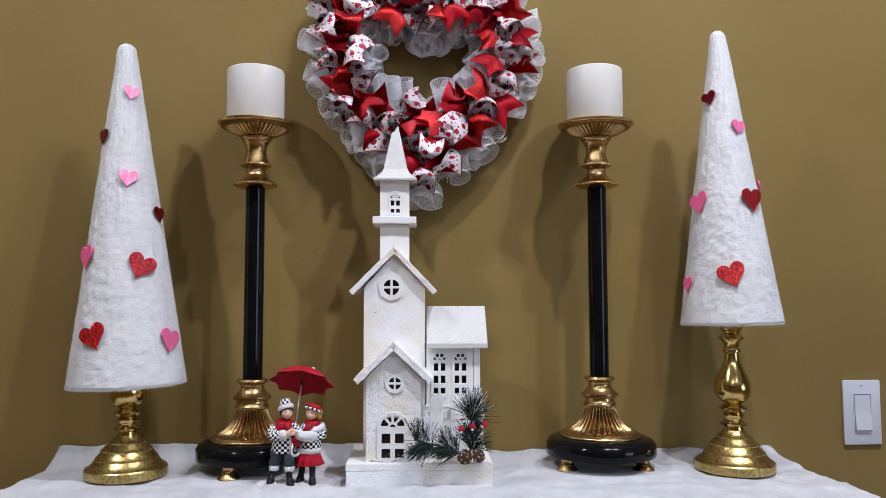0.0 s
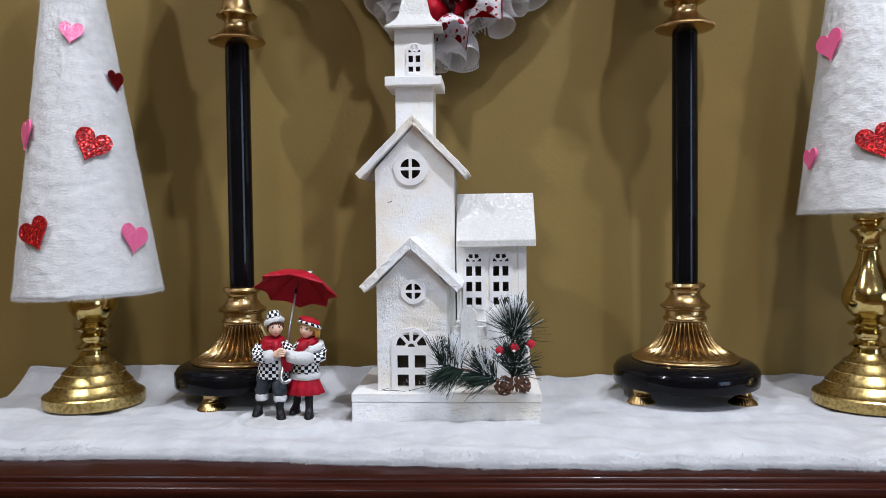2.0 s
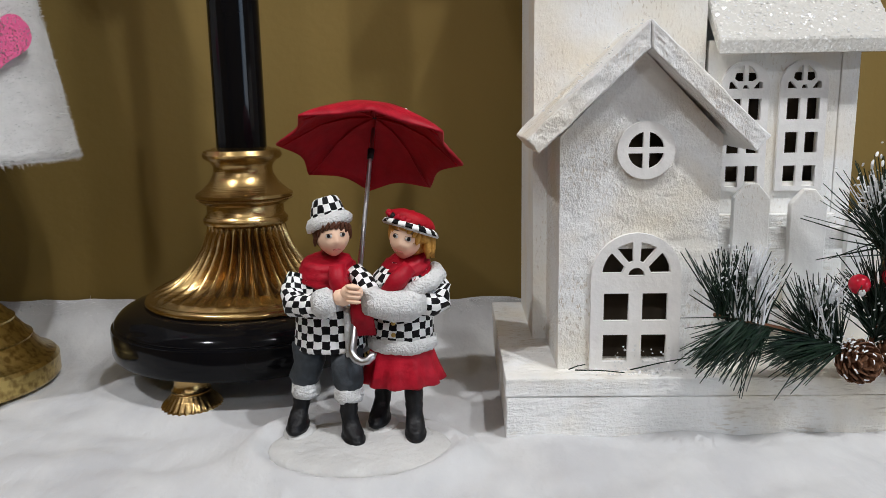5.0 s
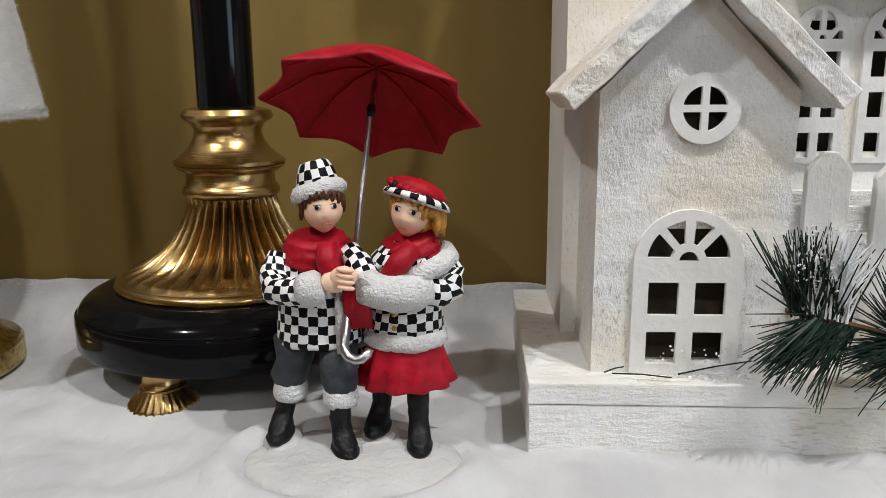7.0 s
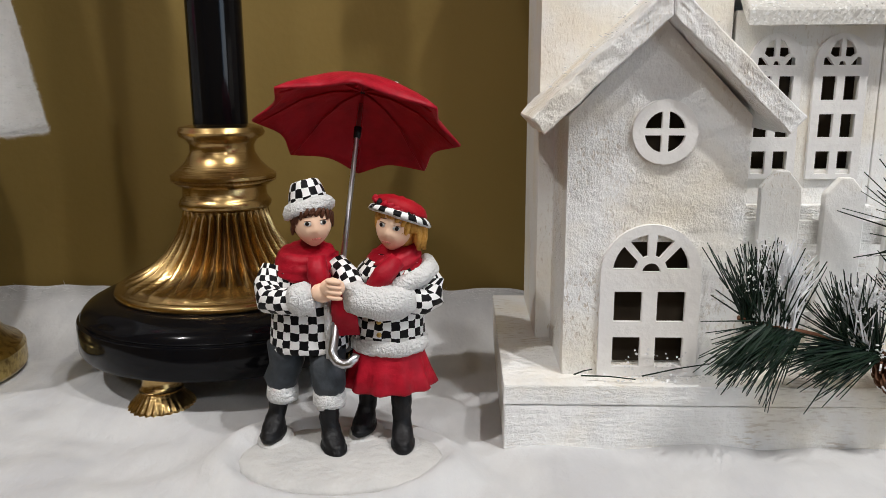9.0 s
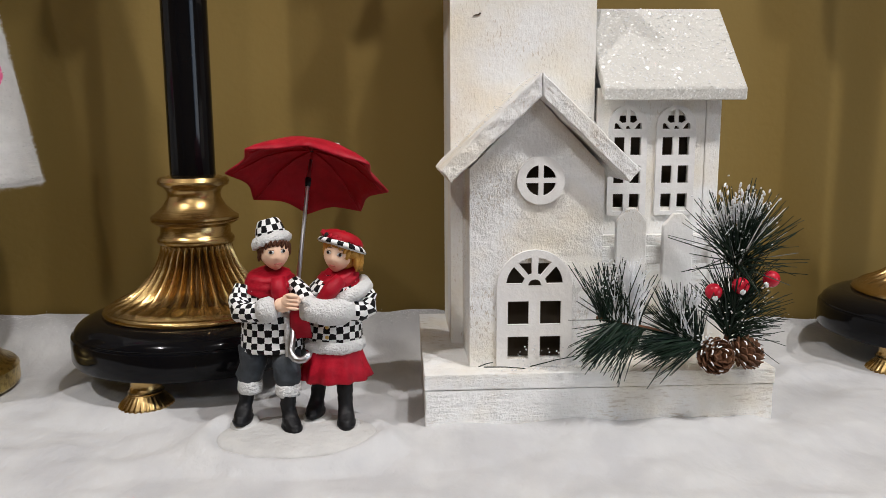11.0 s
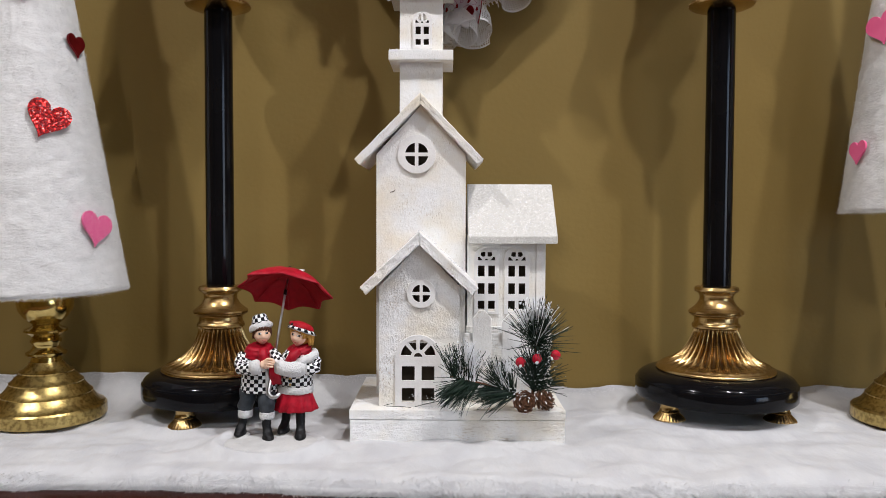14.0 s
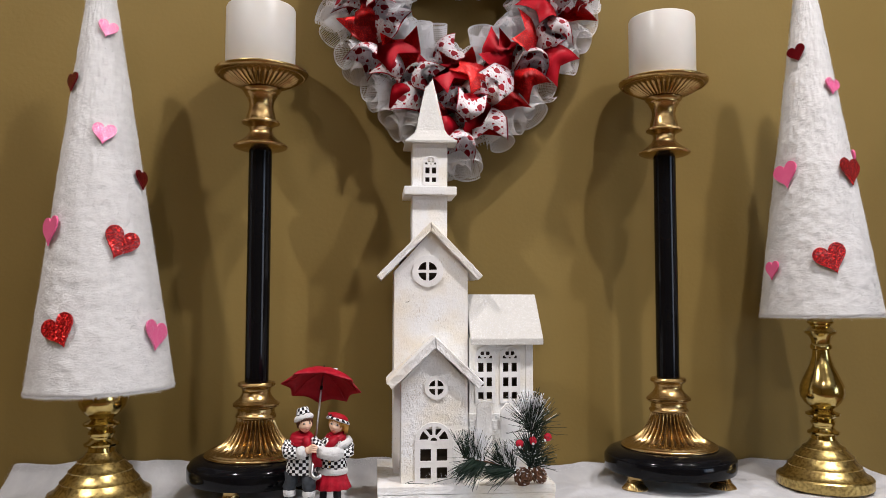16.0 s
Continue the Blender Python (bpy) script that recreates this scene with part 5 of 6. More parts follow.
hb = lambda x, y, z: (bc.x + x, bc.y + y, bc.z + z)
T = (-8, -15, 0)
loft([(*hb(-0.0016, 0.0024, 0.0034), 0.0098, 0.0098, T), (*hb(-0.0016, 0.0024, 0.0042), 0.0116, 0.0113, T), (*hb(-0.0018, 0.0024, 0.0072), 0.0118, 0.0116, T), (*hb(-0.0021, 0.0028, 0.0096), 0.0104, 0.0102, T), (*hb(-0.0023, 0.0030, 0.0104), 0.0084, 0.0084, T)], FLUFF, 34, 0.0008)
loft([(*hb(-0.0022, 0.0030, 0.0086), 0.0092, 0.0090, T), (*hb(-0.0027, 0.0032, 0.0120), 0.0084, 0.0084, T), (*hb(-0.0032, 0.0034, 0.0152), 0.0075, 0.0076, T), (*hb(-0.0036, 0.0036, 0.0178), 0.0064, 0.0067, T), (*hb(-0.0038, 0.0036, 0.0187), 0.0052, 0.0054, T), (*hb(-0.0039, 0.0036, 0.0190), 0.0006, 0.0006, T)], CHECK, 34, 0.0002)
# girl: skirt, coat
rings = []
sk = []
for z, rx, ry, w in ((1.1305, 0.0200, 0.0165, 0.0016), (1.1318, 0.0210, 0.0172, 0.0018), (1.1390, 0.0184, 0.0150, 0.0012), (1.1460, 0.0165, 0.0134, 0.0005), (1.1540, 0.0155, 0.0118, 0.0)):
    ring = []
    for i in range(48):
        t = 2 * math.pi * i / 48
        k = 1 + w * 60 * math.cos(11 * t) * 0.9
        ring.append(fig.verts.new((-0.1755 + rx * k * math.cos(t), -0.1950 + ry * k * math.sin(t), z)))
    sk.append(ring)
for a, b in zip(sk, sk[1:]):
    for i in range(48):
        f = fig.faces.new((a[i], a[(i + 1) % 48], b[(i + 1) % 48], b[i]))
        f.material_index, f.smooth = FMATS.index(REDPAINT), True
f = fig.faces.new(sk[0])
f.material_index = FMATS.index(REDPAINT)
loft([(-0.1750, -0.1950, 1.1475, 0.0160, 0.0130), (-0.1750, -0.1950, 1.1492, 0.0178, 0.0146), (-0.1750, -0.1950, 1.1530, 0.0178, 0.0146), (-0.1750, -0.1948, 1.1550, 0.0165, 0.0136)], FLUFF, 40, 0.0010)
loft([(-0.1750, -0.1948, 1.1535, 0.0166, 0.0136), (-0.1745, -0.1945, 1.1630, 0.0158, 0.0128), (-0.1735, -0.1940, 1.1740, 0.0158, 0.0120), (-0.1730, -0.1935, 1.1840, 0.0150, 0.0108), (-0.1730, -0.1930, 1.1895, 0.0115, 0.0090), (-0.1730, -0.1930, 1.1925, 0.0070, 0.0070)], CHECK, 40, 0.0004, True, 0.002)
loft([(-0.1730, -0.1945, 1.1730, 0.0176, 0.0140, (10, 0, 0)), (-0.1730, -0.1945, 1.1760, 0.0186, 0.0148, (10, 0, 0)), (-0.1730, -0.1942, 1.1805, 0.0176, 0.0138, (10, 0, 0)), (-0.1730, -0.1935, 1.1835, 0.0158, 0.0120, (10, 0, 0))], FLUFF, 40, 0.0010)
loft([(-0.1730, -0.1938, 1.1820, 0.0168, 0.0128, (6, 0, 0)), (-0.1730, -0.1935, 1.1860, 0.0158, 0.0122, (6, 0, 0)), (-0.1730, -0.1932, 1.1905, 0.0112, 0.0098, (6, 0, 0))], CHECK, 40, 0.0004)
for z in (1.1640, 1.1580):
    ball((-0.1785, -0.2078, z), (0.0012, 0.0008, 0.0012), BUTTON, 0, (0, 0, 0), 2)
# girl: muff-like cuffs and sleeve
limb([(-0.1905, -0.2100, 1.1762), (-0.1860, -0.2105, 1.1750), (-0.1780, -0.2100, 1.1735), (-0.1690, -0.2075, 1.1735), (-0.1640, -0.2050, 1.1740)], [0.0052, 0.0068, 0.0080, 0.0078, 0.0058], FLUFF, 22, 0.0009)
limb([(-0.1590, -0.1940, 1.1850), (-0.1560, -0.1960, 1.1790), (-0.1560, -0.1990, 1.1730), (-0.1600, -0.2025, 1.1720), (-0.1650, -0.2045, 1.1730)], [0.0050, 0.0064, 0.0066, 0.0064, 0.0060], CHECK)
# girl: broad fluffy collar over the shoulder
limb([(-0.1575, -0.1900, 1.1885), (-0.1560, -0.1965, 1.1862), (-0.1590, -0.2030, 1.1838), (-0.1660, -0.2065, 1.1812), (-0.1740, -0.2075, 1.1792)], [0.0030, 0.0040, 0.0042, 0.0040, 0.0030], FLUFF, 18, 0.0008)
# girl: scarf
scarf(-0.1730, -0.1938, 1.1830, 0.0134, 0.0120, (14, -14, 0))
limb([(-0.1700, -0.2055, 1.1915), (-0.1760, -0.2085, 1.1855), (-0.1815, -0.2085, 1.1790)], [0.0040, 0.0048, 0.0036], REDPAINT, 14, 0.0009)
# girl: head, hair, hat
gc = Vector((-0.1700, -0.1966, 1.2054)) - SH
gmx = doll_head(tuple(gc), -16, 13)
ball(tuple(gc + Vector((0.0026, 0.0034, 0.0004))), (0.0090, 0.0086, 0.0098), BLOND, 0.0008)
locks(gmx, BLOND, [(-86, 0.0010, 0.0046, -6), (-70, 0.0026, 0.0036, -10), (-52, 0.0046, 0.0028, -24), (-34, 0.0058, 0.0024, -34), (-14, 0.0064, 0.0022, -40), (6, 0.0064, 0.0022, 36), (26, 0.0058, 0.0026, 30), (44, 0.0046, 0.0030, 20), (60, 0.0024, 0.0042, 8)])
for k in range(9):
    a = radians(-28 + 17 * k)
    x, y = gc.x + 0.0022 + 0.0098 * math.cos(a), gc.y + 0.0026 - 0.0086 * math.sin(a) * (1 if k > 1 else 0.7)
    limb([(x, y, gc.z + 0.0030), (x + 0.0008, y - 0.0003, gc.z - 0.0016), (x + 0.0004, y + 0.0002, gc.z - 0.0058), (x + 0.0010, y, gc.z - 0.0092 - 0.0006 * (k % 3))][: 4 if k < 5 else 2], [0.0017, 0.0020, 0.0019, 0.0010][: 4 if k < 5 else 2], BLOND, 10, 0.0004)
hg = lambda x, y, z: (gc.x + x, gc.y + y, gc.z + z)
T = (-10, 18, 0)
loft([(*hg(0.0020, 0.0020, 0.0034), 0.0094, 0.0092, T), (*hg(0.0020, 0.0020, 0.0036), 0.0142, 0.0132, T), (*hg(0.0021, 0.0021, 0.0046), 0.0148, 0.0138, T), (*hg(0.0022, 0.0022, 0.0056), 0.0142, 0.0132, T)], FLUFF, 44, 0.0003)
loft([(*hg(0.0021, 0.0021, 0.0044), 0.0150, 0.0140, T), (*hg(0.0023, 0.0023, 0.0062), 0.0138, 0.0130, T), (*hg(0.0026, 0.0025, 0.0074), 0.0112, 0.0106, T)], CHECK, 44, 0.0002, True, 0.001)
loft([(*hg(0.0025, 0.0025, 0.0066), 0.0116, 0.0110, T), (*hg(0.0028, 0.0027, 0.0086), 0.0118, 0.0110, T), (*hg(0.0031, 0.0029, 0.0108), 0.0108, 0.0100, T), (*hg(0.0034, 0.0031, 0.0120), 0.0084, 0.0080, T), (*hg(0.0036, 0.0032, 0.0131), 0.0046, 0.0044, T), (*hg(0.0036, 0.0032, 0.0132), 0.0006, 0.0006, T)], DEEPRED, 40, 0.0008)
for k in range(10):
    a = radians(-100 + 16 * k)
    ball(hg(0.0020 + 0.0104 * math.sin(a), 0.0026 - 0.0098 * math.cos(a), 0.0092 - 0.0034 * math.sin(a)), (0.0022, 0.0016, 0.0017), BOOT if k in (3, 8) else REDPAINT, 0.0007, (0, 18, 30 * k), 2)
# umbrella: canopy of eight scalloped panels, tipped back
UC = Vector((-0.1905, -0.166, 1.2475))
axis = Vector((0.085, 0.48, 0.87)).normalized()
ux = axis.cross(Vector((0, 1, 0))).normalized() * -1
uy = axis.cross(ux).normalized()
tops, lows = [], []
NR, NA = 8, 96
for sheet in (0, 1):
    store = tops if sheet == 0 else lows
    for j in range(NR + 1):
        q = j / NR
        ring = []
        for i in range(NA):
            t = 2 * math.pi * i / NA + 0.06
            rib = 1 - abs(math.sin(4 * (t - 0.06)))
            r = 0.0495 * q * (1 - (1 - rib) * 0.17 * q * q)
            h = 0.0195 * (1 - q ** 2.0) - 0.0030 * q ** 3 + 0.0022 * q * (1 - rib) * (1 if sheet == 0 else 0.9) - (0.0011 if sheet else 0)
            r -= 0.0006 * sheet
            ring.append(fig.verts.new(UC + ux * (r * math.cos(t)) + uy * (r * math.sin(t)) + axis * h))
            if j == 0:
                break
        store.append(ring)
for store, m in ((tops, REDPAINT), (lows, DEEPRED)):
    for a, b in zip(store, store[1:]):
        for i in range(NA):
            q = list(dict.fromkeys((a[i % len(a)], a[(i + 1) % len(a)], b[(i + 1) % NA], b[i])))
            f = fig.faces.new(q)
            f.material_index, f.smooth = FMATS.index(m), True
for i in range(NA):
    f = fig.faces.new((tops[-1][i], tops[-1][(i + 1) % NA], lows[-1][(i + 1) % NA], lows[-1][i]))
    f.material_index, f.smooth = FMATS.index(REDPAINT), True
for i in range(8):
    t = i * math.pi / 4 + 0.06
    pts = [UC + (ux * math.cos(t) + uy * math.sin(t)) * (0.046 * q) + axis * (0.0195 * (1 - q ** 2.0) - 0.0030 * q ** 3 - 0.0013) for q in (0.03, 0.3, 0.6, 1.0)]
    limb([tuple(p) for p in pts], [0.0006, 0.0006, 0.0005, 0.0004], DEEPRED, 6)
limb([tuple(UC + axis * 0.0180), tuple(UC + axis * 0.0265)], [0.0016, 0.0010], BOOT, 10)
for a, b, w in ((0.55, -0.35, 0.0036), (0.35, 0.42, 0.0032)):
    p = UC + ux * (0.025 * a) + uy * (0.025 * b) + axis * 0.0194
    ball(tuple(p), (w, w * 0.7, 0.0010), FLUFF, 0.0006, (18, 0, 0), 2)
down = Vector((-0.0085, -0.0500, -0.1015)).normalized()
shaft = [UC + axis * 0.012, UC + down * 0.004, UC + down * 0.040, UC + down * 0.078, UC + down * 0.1065]
hook = [UC + down * (0.1065 + 0.0052 * math.sin(a)) + ux * (0.0052 * (1 - math.cos(a))) for a in (0.5, 1.0, 1.57, 2.1, 2.7, 3.1)]
limb([tuple(p) for p in shaft[:4]], [0.0010, 0.0012, 0.0012, 0.0014], STEEL, 12)
limb([tuple(p) for p in [shaft[3], shaft[4]] + hook], [0.0018, 0.0021, 0.0021, 0.0021, 0.0021, 0.0021, 0.0020, 0.0018], STEEL, 12)
limb([tuple(UC + down * 0.0005), tuple(UC + down * 0.006)], [0.0019, 0.0017], BOOT, 12)
for v in fig.verts:
    v.co -= Vector((-0.196, -0.2145, FZ))
me = bpy.data.meshes.new("figurine")
bmesh.ops.recalc_face_normals(fig, faces=fig.faces[:])
fig.to_mesh(me)
fig.free()
for m in FMATS:
    me.materials.append(m)
figurine = new("figurine", me)
figurine.location = Vector((-0.196, -0.2145, FZ)) + SH
tagged(figurine, "painted resin figurine of two checked figures sharing a red umbrella", "figurine")

# ---- heart wreath ----
RIBRED = mat("red_satin_ribbon", (0.42, 0.003, 0.012), 0.45, second=(0.54, 0.006, 0.018), scale=60, bump=0.15, bump_scale=900, spec=0.2)
RIBGLIT = glitter("red_glitter_ribbon", (0.52, 0.005, 0.008), (0.95, 0.05, 0.04), 900, 0.35, 0.3, 0.8)


def mesh_cloth():
    """White open-weave mesh: threads of a square grid, see-through between them."""
    m = mat("white_deco_mesh", (0.90, 0.90, 0.91), 0.4)
    nt = m.node_tree
    out, p = nt.nodes["Material Output"], nt.nodes["Principled BSDF"]
    uv = nt.nodes.new("ShaderNodeUVMap")
    sep = nt.nodes.new("ShaderNodeSeparateXYZ")
    nt.links.new(uv.outputs[0], sep.inputs[0])

    def op(kind, a, b=None):
        n = nt.nodes.new("ShaderNodeMath")
        n.operation = kind
        for i, q in enumerate((a, b)):
            if q is None:
                continue
            if isinstance(q, (int, float)):
                n.inputs[i].default_value = q
            else:
                nt.links.new(q, n.inputs[i])
        return n.outputs[0]

    lines = []
    for k in (0, 1):
        f = op("FRACT", op("MULTIPLY", sep.outputs[k], 1 / 0.0028))
        lines.append(op("LESS_THAN", f, 0.37))
    solid = op("MAXIMUM", lines[0], lines[1])
    solid = op("MAXIMUM", solid, op("GREATER_THAN", op("ABSOLUTE", sep.outputs[1]), 0.0238))
    clear = nt.nodes.new("ShaderNodeBsdfTransparent")
    mixer = nt.nodes.new("ShaderNodeMixShader")
    tl = nt.nodes.new("ShaderNodeBsdfTranslucent")
    tl.inputs[0].default_value = (0.85, 0.85, 0.86, 1)
    soft = nt.nodes.new("ShaderNodeMixShader")
    soft.inputs[0].default_value = 0.42
    nt.links.new(p.outputs[0], soft.inputs[1])
    nt.links.new(tl.outputs[0], soft.inputs[2])
    nt.links.new(solid, mixer.inputs[0])
    nt.links.new(clear.outputs[0], mixer.inputs[1])
    nt.links.new(soft.outputs[0], mixer.inputs[2])
    nt.links.new(mixer.outputs[0], out.inputs[0])
    return m


def heart_print():
    """White ribbon printed with red hearts in staggered rows, and a dark red edge."""
    m = mat("heart_print_ribbon", (0.80, 0.76, 0.76), 0.5)
    nt = m.node_tree
    p = nt.nodes["Principled BSDF"]
    uv = nt.nodes.new("ShaderNodeUVMap")
    sep = nt.nodes.new("ShaderNodeSeparateXYZ")
    nt.links.new(uv.outputs[0], sep.inputs[0])

    def op(kind, a, b=None):
        n = nt.nodes.new("ShaderNodeMath")
        n.operation = kind
        for i, q in enumerate((a, b)):
            if q is None:
                continue
            if isinstance(q, (int, float)):
                n.inputs[i].default_value = q
            else:
                nt.links.new(q, n.inputs[i])
        return n.outputs[0]

    def hearts(pitch, size, dx):
        row = op("FLOOR", op("MULTIPLY", sep.outputs[1], 1 / pitch))
        x = op("SUBTRACT", op("FRACT", op("ADD", op("MULTIPLY", sep.outputs[0], 1 / pitch), op("ADD", op("MULTIPLY", row, 0.5), dx))), 0.5)
        y = op("SUBTRACT", op("FRACT", op("MULTIPLY", sep.outputs[1], 1 / pitch)), 0.5)
        x, y = op("MULTIPLY", x, 1.0 / size), op("MULTIPLY", y, 1.0 / size)
        x2, y2 = op("MULTIPLY", x, x), op("MULTIPLY", y, y)
        a = op("SUBTRACT", op("ADD", x2, y2), 1.0)
        lhs = op("SUBTRACT", op("POWER", a, 3.0), op("MULTIPLY", x2, op("MULTIPLY", y2, y)))
        return op("LESS_THAN", lhs, 0.0)

    def swirls():
        v = nt.nodes.new("ShaderNodeTexVoronoi")
        v.inputs["Scale"].default_value = 110
        nt.links.new(uv.outputs[0], v.inputs["Vector"])
        d = op("ABSOLUTE", op("SUBTRACT", op("FRACT", op("MULTIPLY", v.outputs["Distance"], 3.2)), 0.5))
        return op("LESS_THAN", d, 0.07)

    edge = op("GREATER_THAN", op("ABSOLUTE", sep.outputs[1]), 0.0182)
    red = op("MAXIMUM", op("MAXIMUM", hearts(0.0165, 0.21, 0.0), hearts(0.0092, 0.13, 0.35)), edge)
    c1 = nt.nodes.new("ShaderNodeMixRGB")
    c1.inputs[1].default_value, c1.inputs[2].default_value = (0.80, 0.75, 0.76, 1), (0.60, 0.40, 0.45, 1)
    nt.links.new(swirls(), c1.inputs[0])
    c2 = nt.nodes.new("ShaderNodeMixRGB")
    c2.inputs[2].default_value = (0.36, 0.008, 0.018, 1)
    nt.links.new(red, c2.inputs[0])
    nt.links.new(c1.outputs[0], c2.inputs[1])
    nt.links.new(c2.outputs[0], p.inputs["Base Color"])
    return m


MESH, PRINT = mesh_cloth(), heart_print()
WX, WZ = -0.004, 1.742
wreath = base_at("heart_wreath", WX, 0.0, WZ, label="heart-shaped wreath of white mesh curls with red ribbons, on the wall", category="wreath")
HALF = [(0.0, 1.600), (-0.050, 1.646), (-0.098, 1.698), (-0.134, 1.755), (-0.146, 1.815), (-0.128, 1.866), (-0.086, 1.890), (-0.040, 1.882), (0.0, 1.858)]
LOOP = [Vector((x - WX * 0, 0, z - WZ)) for x, z in HALF] + [Vector((-x, 0, z - WZ)) for x, z in HALF[-2:0:-1]]


def along(s):
    """A point of the heart's middle line, and the way along it; s from 0 to 1."""
    n = len(LOOP)
    k = (s % 1.0) * n
    i, f = int(k), k - int(k)
    p0, p1, p2, p3 = (LOOP[(i + q) % n] for q in (-1, 0, 1, 2))
    c = 0.5 * (2 * p1 + (p2 - p0) * f + (2 * p0 - 5 * p1 + 4 * p2 - p3) * f * f + (3 * p1 - p0 - 3 * p2 + p3) * f ** 3)
    d = 0.5 * ((p2 - p0) + 2 * (2 * p0 - 5 * p1 + 4 * p2 - p3) * f + 3 * (3 * p1 - p0 - 3 * p2 + p3) * f * f)
    return c, d.normalized()


def sheet(rows, name, material, thick=0.0):
    """A cloth from a grid of (place, uv)."""
    bm = bmesh.new()
    lay = bm.loops.layers.uv.new("UVMap")
    vs = [[bm.verts.new(p) for p, _ in row] for row in rows]
    for i in range(len(rows) - 1):
        for j in range(len(rows[0]) - 1):
            f = bm.faces.new((vs[i][j], vs[i + 1][j], vs[i + 1][j + 1], vs[i][j + 1]))
            f.smooth = True
            for l, (a, b) in zip(f.loops, ((i, j), (i + 1, j), (i + 1, j + 1), (i, j + 1))):
                l[lay].uv = rows[a][b][1]
    if thick:
        bmesh.ops.solidify(bm, geom=bm.faces[:], thickness=thick)
    me = bpy.data.meshes.new(name)
    bm.to_mesh(me)
    bm.free()
    me.materials.append(material)
    return me


def curl_mesh(r, turns, length, flare):
    """A rolled piece of open mesh; its axis lies along z, from the tie outward."""
    rows = []
    n = int(26 * turns)
    for i in range(n + 1):
        t = 2 * math.pi * turns * i / n
        row = []
        for j in range(9):
            q = j / 8
            rr = (r * (0.82 + 0.30 * i / n)) * (0.35 + 0.65 * min(1.0, q * 1.8) ** 0.7) * (1 + flare * q * q)
            wob = 0.0016 * noise.noise((i * 0.35, q * 2.5, r * 900))
            row.append((Vector(((rr + wob) * math.cos(t), (rr + wob) * math.sin(t), length * q)), (r * t, length * q - length / 2 + (0.0256 - length / 2))))
        rows.append(row)
    return sheet(rows, "mesh_curl", MESH)


def tail_mesh(length, width, bulge, roll, material, notch):
    """A ribbon end that springs from the tie, arches, and ends in a swallow tail; it points along z and faces -y."""
    rows = []
    for i in range(15):
        q = i / 14
        w = width * (0.30 + 0.70 * min(1.0, q * 2.2) ** 0.8)
        row = []
        for j in range(9):
            v = j / 8 * 2 - 1
            cup = roll * (1 - 0.4 * q)
            ang = v * cup
            x = w / 2 * (math.sin(ang) / cup if cup else v)
            lift = w / 2 * (1 - math.cos(ang)) / cup if cup else 0.0
            ext = length * q - (notch * (1 - abs(v)) * max(0.0, q - 0.55) / 0.45)
            y = -bulge * math.sin(q * math.pi * 0.85) + lift + 0.05 * max(0.0, q - 0.7) ** 2 * (1 if roll > 0.9 else -1)
            row.append((Vector((x, y, ext)), (ext, v * 0.0195)))
        rows.append(row)
    return sheet(rows, "ribbon_tail", material, 0.0005)


curls = [curl_mesh(r, t, 0.051, f) for r, t, f in ((0.0165, 1.35, 0.1), (0.0190, 1.2, 0.05), (0.0215, 1.15, 0.12), (0.0180, 1.5, 0.2), (0.0240, 1.1, 0.0), (0.0155, 1.25, 0.3))]
small = [curl_mesh(r, t, 0.036, f) for r, t, f in ((0.0125, 1.4, 0.15), (0.0145, 1.2, 0.1), (0.0105, 1.3, 0.25))]
tails = {m.name: [tail_mesh(l, w, b, ro, m, nt) for l, w, b, ro, nt in ((0.062, 0.055, 0.022, 0.95, 0.014), (0.057, 0.050, 0.026, 1.35, 0.012), (0.066, 0.054, 0.019, 0.75, 0.018), (0.056, 0.053, 0.030, 1.55, 0.010))]
         for m in (RIBRED, RIBGLIT, PRINT)}
RNG = random.Random(11)


def hang(me, name, at, aim, roll, words=""):
    ob = new(name, me)
    ob.parent = wreath
    ob.matrix_local = Matrix.Translation(at) @ aim.to_track_quat("Z", "Y").to_matrix().to_4x4() @ pose(0, 0, 0, 0, 0, roll)
    if words:
        ob["label"] = words
    return ob


# wire frame behind the curls, and loose mesh bunched along it
ringpts = [along(i / 72)[0] + Vector((0, -0.012, 0)) for i in range(73)]
bm = tube([tuple(p) for p in ringpts], 0.003, 0.003, segs=8)
part("wire_frame", bm, PLASTIC, wreath, "white wire heart frame")
rows = []
for i in range(241):
    c, d = along(i / 240)
    out = d.cross(Vector((0, 1, 0)))
    row = []
    for j in range(15):
        a = math.pi * j / 14
        r = 0.036 + 0.009 * noise.noise((i * 0.21, j * 0.5, 0.3)) + 0.004 * math.sin(i * 0.9)
        row.append((c + out * (r * math.cos(a)) + Vector((0, -0.006 - 0.040 * math.sin(a) - 0.008 * noise.noise((i * 0.3, j * 0.7, 5)), 0)), (i * 0.0042, (j - 7) * 0.003)))
    rows.append(row)
ob = new("bunched_mesh", sheet(rows, "bunched_mesh", MESH))
ob.parent = wreath
STATIONS = 20
order = ["red_glitter_ribbon", "heart_print_ribbon", "red_satin_ribbon", "heart_print_ribbon"]
words = {"red_glitter_ribbon": "red glitter ribbon end with a notched tip", "heart_print_ribbon": "white ribbon end printed with red hearts", "red_satin_ribbon": "plain dark red ribbon end with a notched tip"}
INNER = [(0.0, 1.652), (-0.040, 1.688), (0.040, 1.688)]
RIM = [(0.0, 1.838), (-0.045, 1.846), (0.045, 1.846), (-0.090, 1.832), (0.090, 1.832), (-0.100, 1.790), (0.100, 1.790), (-0.078, 1.742), (0.078, 1.742), (-0.030, 1.700), (0.030, 1.700), (0.0, 1.690)]
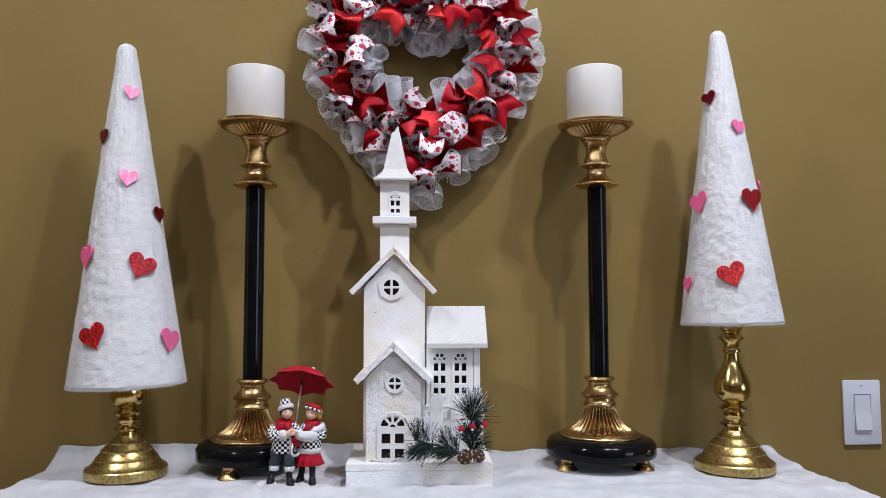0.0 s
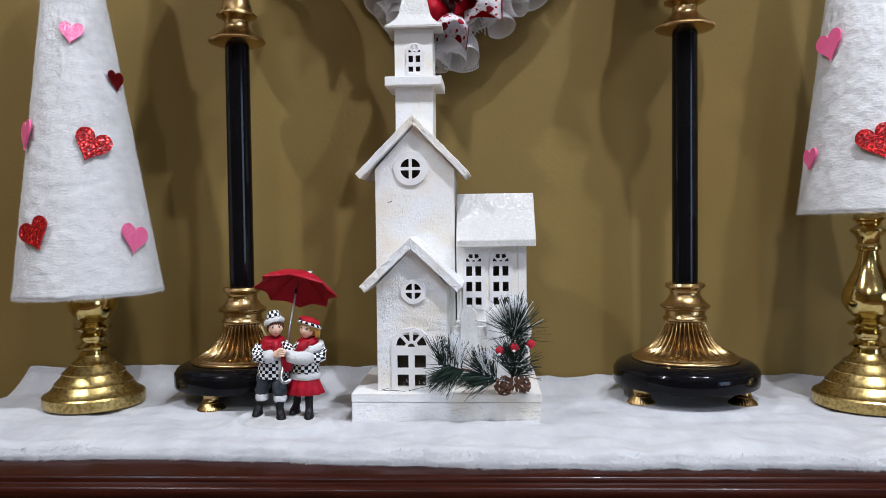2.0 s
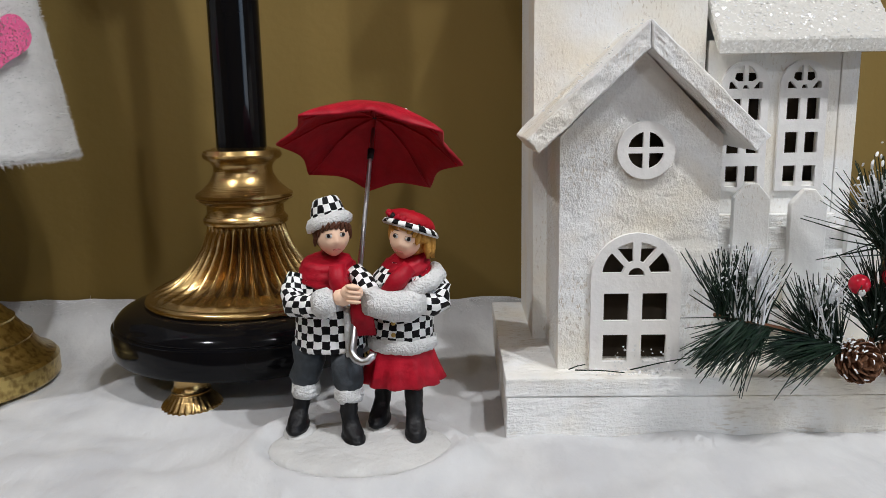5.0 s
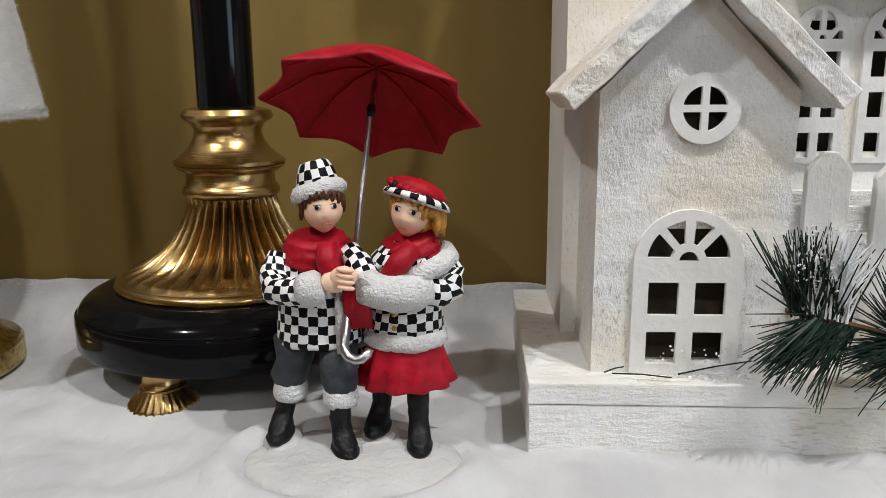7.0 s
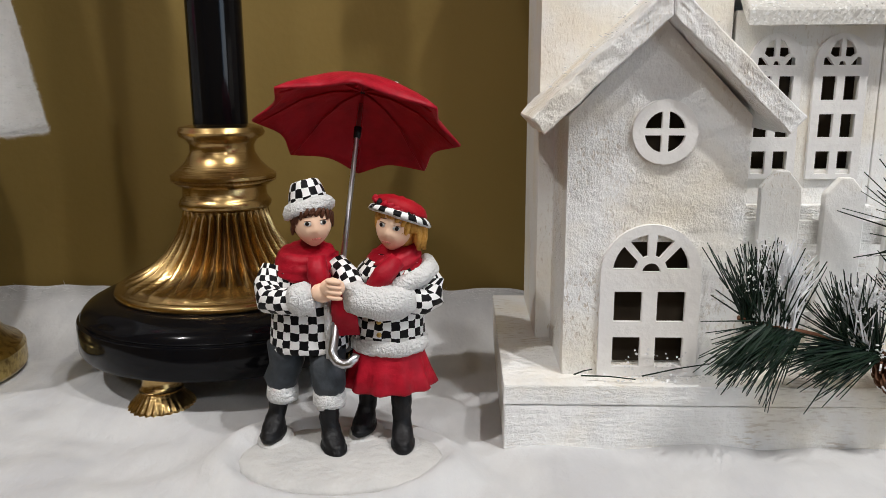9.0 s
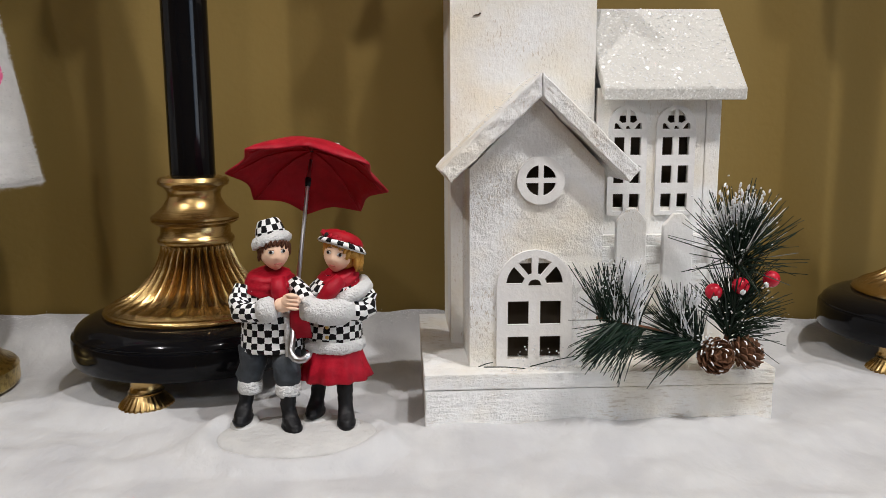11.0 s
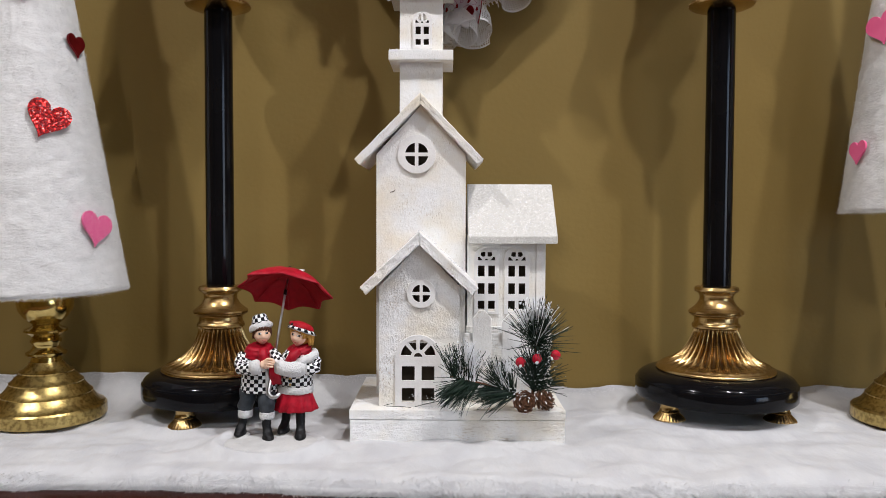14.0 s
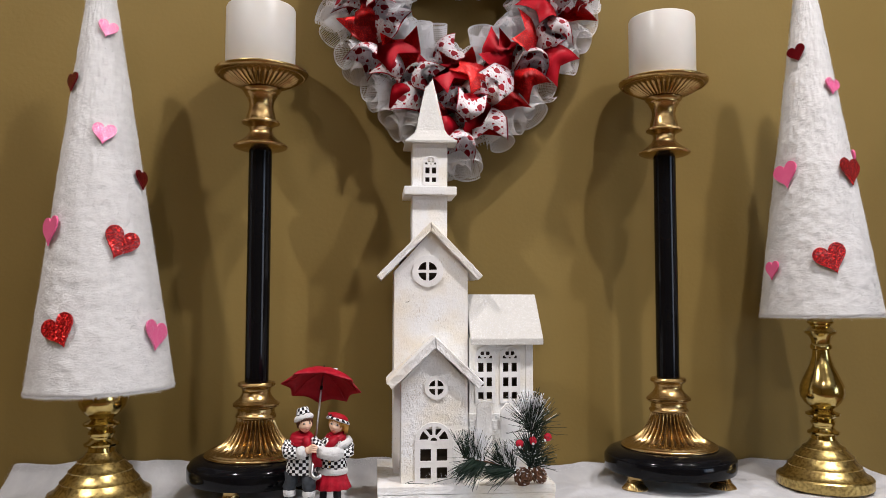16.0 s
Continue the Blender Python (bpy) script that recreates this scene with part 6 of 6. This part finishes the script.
for k in range(STATIONS + len(INNER)):
    if k < STATIONS:
        c, d = along((k + RNG.uniform(-0.15, 0.15)) / STATIONS)
    else:
        ix, iz = INNER[k - STATIONS]
        c, d = Vector((ix, 0, iz - WZ)), Vector((1, 0, 0.01)).normalized()
    out = d.cross(Vector((0, 1, 0)))
    tie = c + Vector((0, -0.046, 0)) + out * RNG.uniform(-0.012, 0.012)
    for side in (1, 1, 1, -1, -1, -1):
        aim = out * side * RNG.uniform(0.5, 1.0) + d * RNG.uniform(-0.9, 0.9) + Vector((0, -RNG.uniform(0.25, 0.9), 0))
        hang(RNG.choice(curls), "mesh_curl", c + Vector((0, -0.024, 0)) + out * side * 0.018 + d * RNG.uniform(-0.014, 0.014), aim, RNG.uniform(0, 360))
    for _ in range(4 if k < STATIONS else 1):
        aim = -out * RNG.uniform(0.5, 1.0) + d * RNG.uniform(-0.9, 0.9) + Vector((0, -RNG.uniform(0.5, 1.3), 0))
        hang(RNG.choice(small), "mesh_curl", c + Vector((0, -0.026, 0)) - out * RNG.uniform(0.016, 0.026), aim, RNG.uniform(0, 360))
    turn0 = RNG.uniform(0, 360)
    for q in range(4 if k < STATIONS else 3):
        kind = order[(k + q) % 4]
        ang = radians(turn0 + 90 * q + RNG.uniform(-18, 18))
        reach = math.cos(ang)
        aim = out * (reach if reach > 0 or k >= STATIONS else reach * 0.6) + d * math.sin(ang) + Vector((0, -RNG.uniform(0.25, 0.55), 0))
        ob = hang(RNG.choice(tails[kind]), "ribbon_tail", tie - Vector((0, 0.004 * q, 0)), aim, 0, words[kind])
        face = Vector((0, -1, 0.25)).normalized()
        z = aim.normalized()
        y = -(face - z * face.dot(z)).normalized()
        x = y.cross(z)
        m = Matrix((x, y, z)).transposed().to_4x4()
        ob.matrix_local = Matrix.Translation(tie - Vector((0, 0.004 * q, 0))) @ m @ pose(0, 0, 0, 0, 0, RNG.uniform(-22, 22))

# small curls that crowd the opening
for rx, rz in RIM:
    for _ in range(3):
        at = Vector((rx + RNG.uniform(-0.012, 0.012), -0.024 - RNG.uniform(0, 0.012), rz - WZ + RNG.uniform(-0.006, 0.006)))
        aim = Vector((-rx * 0.6, 0, 1.765 - rz)).normalized() * RNG.uniform(0.1, 0.5) + Vector((RNG.uniform(-0.5, 0.5), -1.0, RNG.uniform(-0.5, 0.5)))
        hang(RNG.choice(small), "mesh_curl", at, aim, RNG.uniform(0, 360))
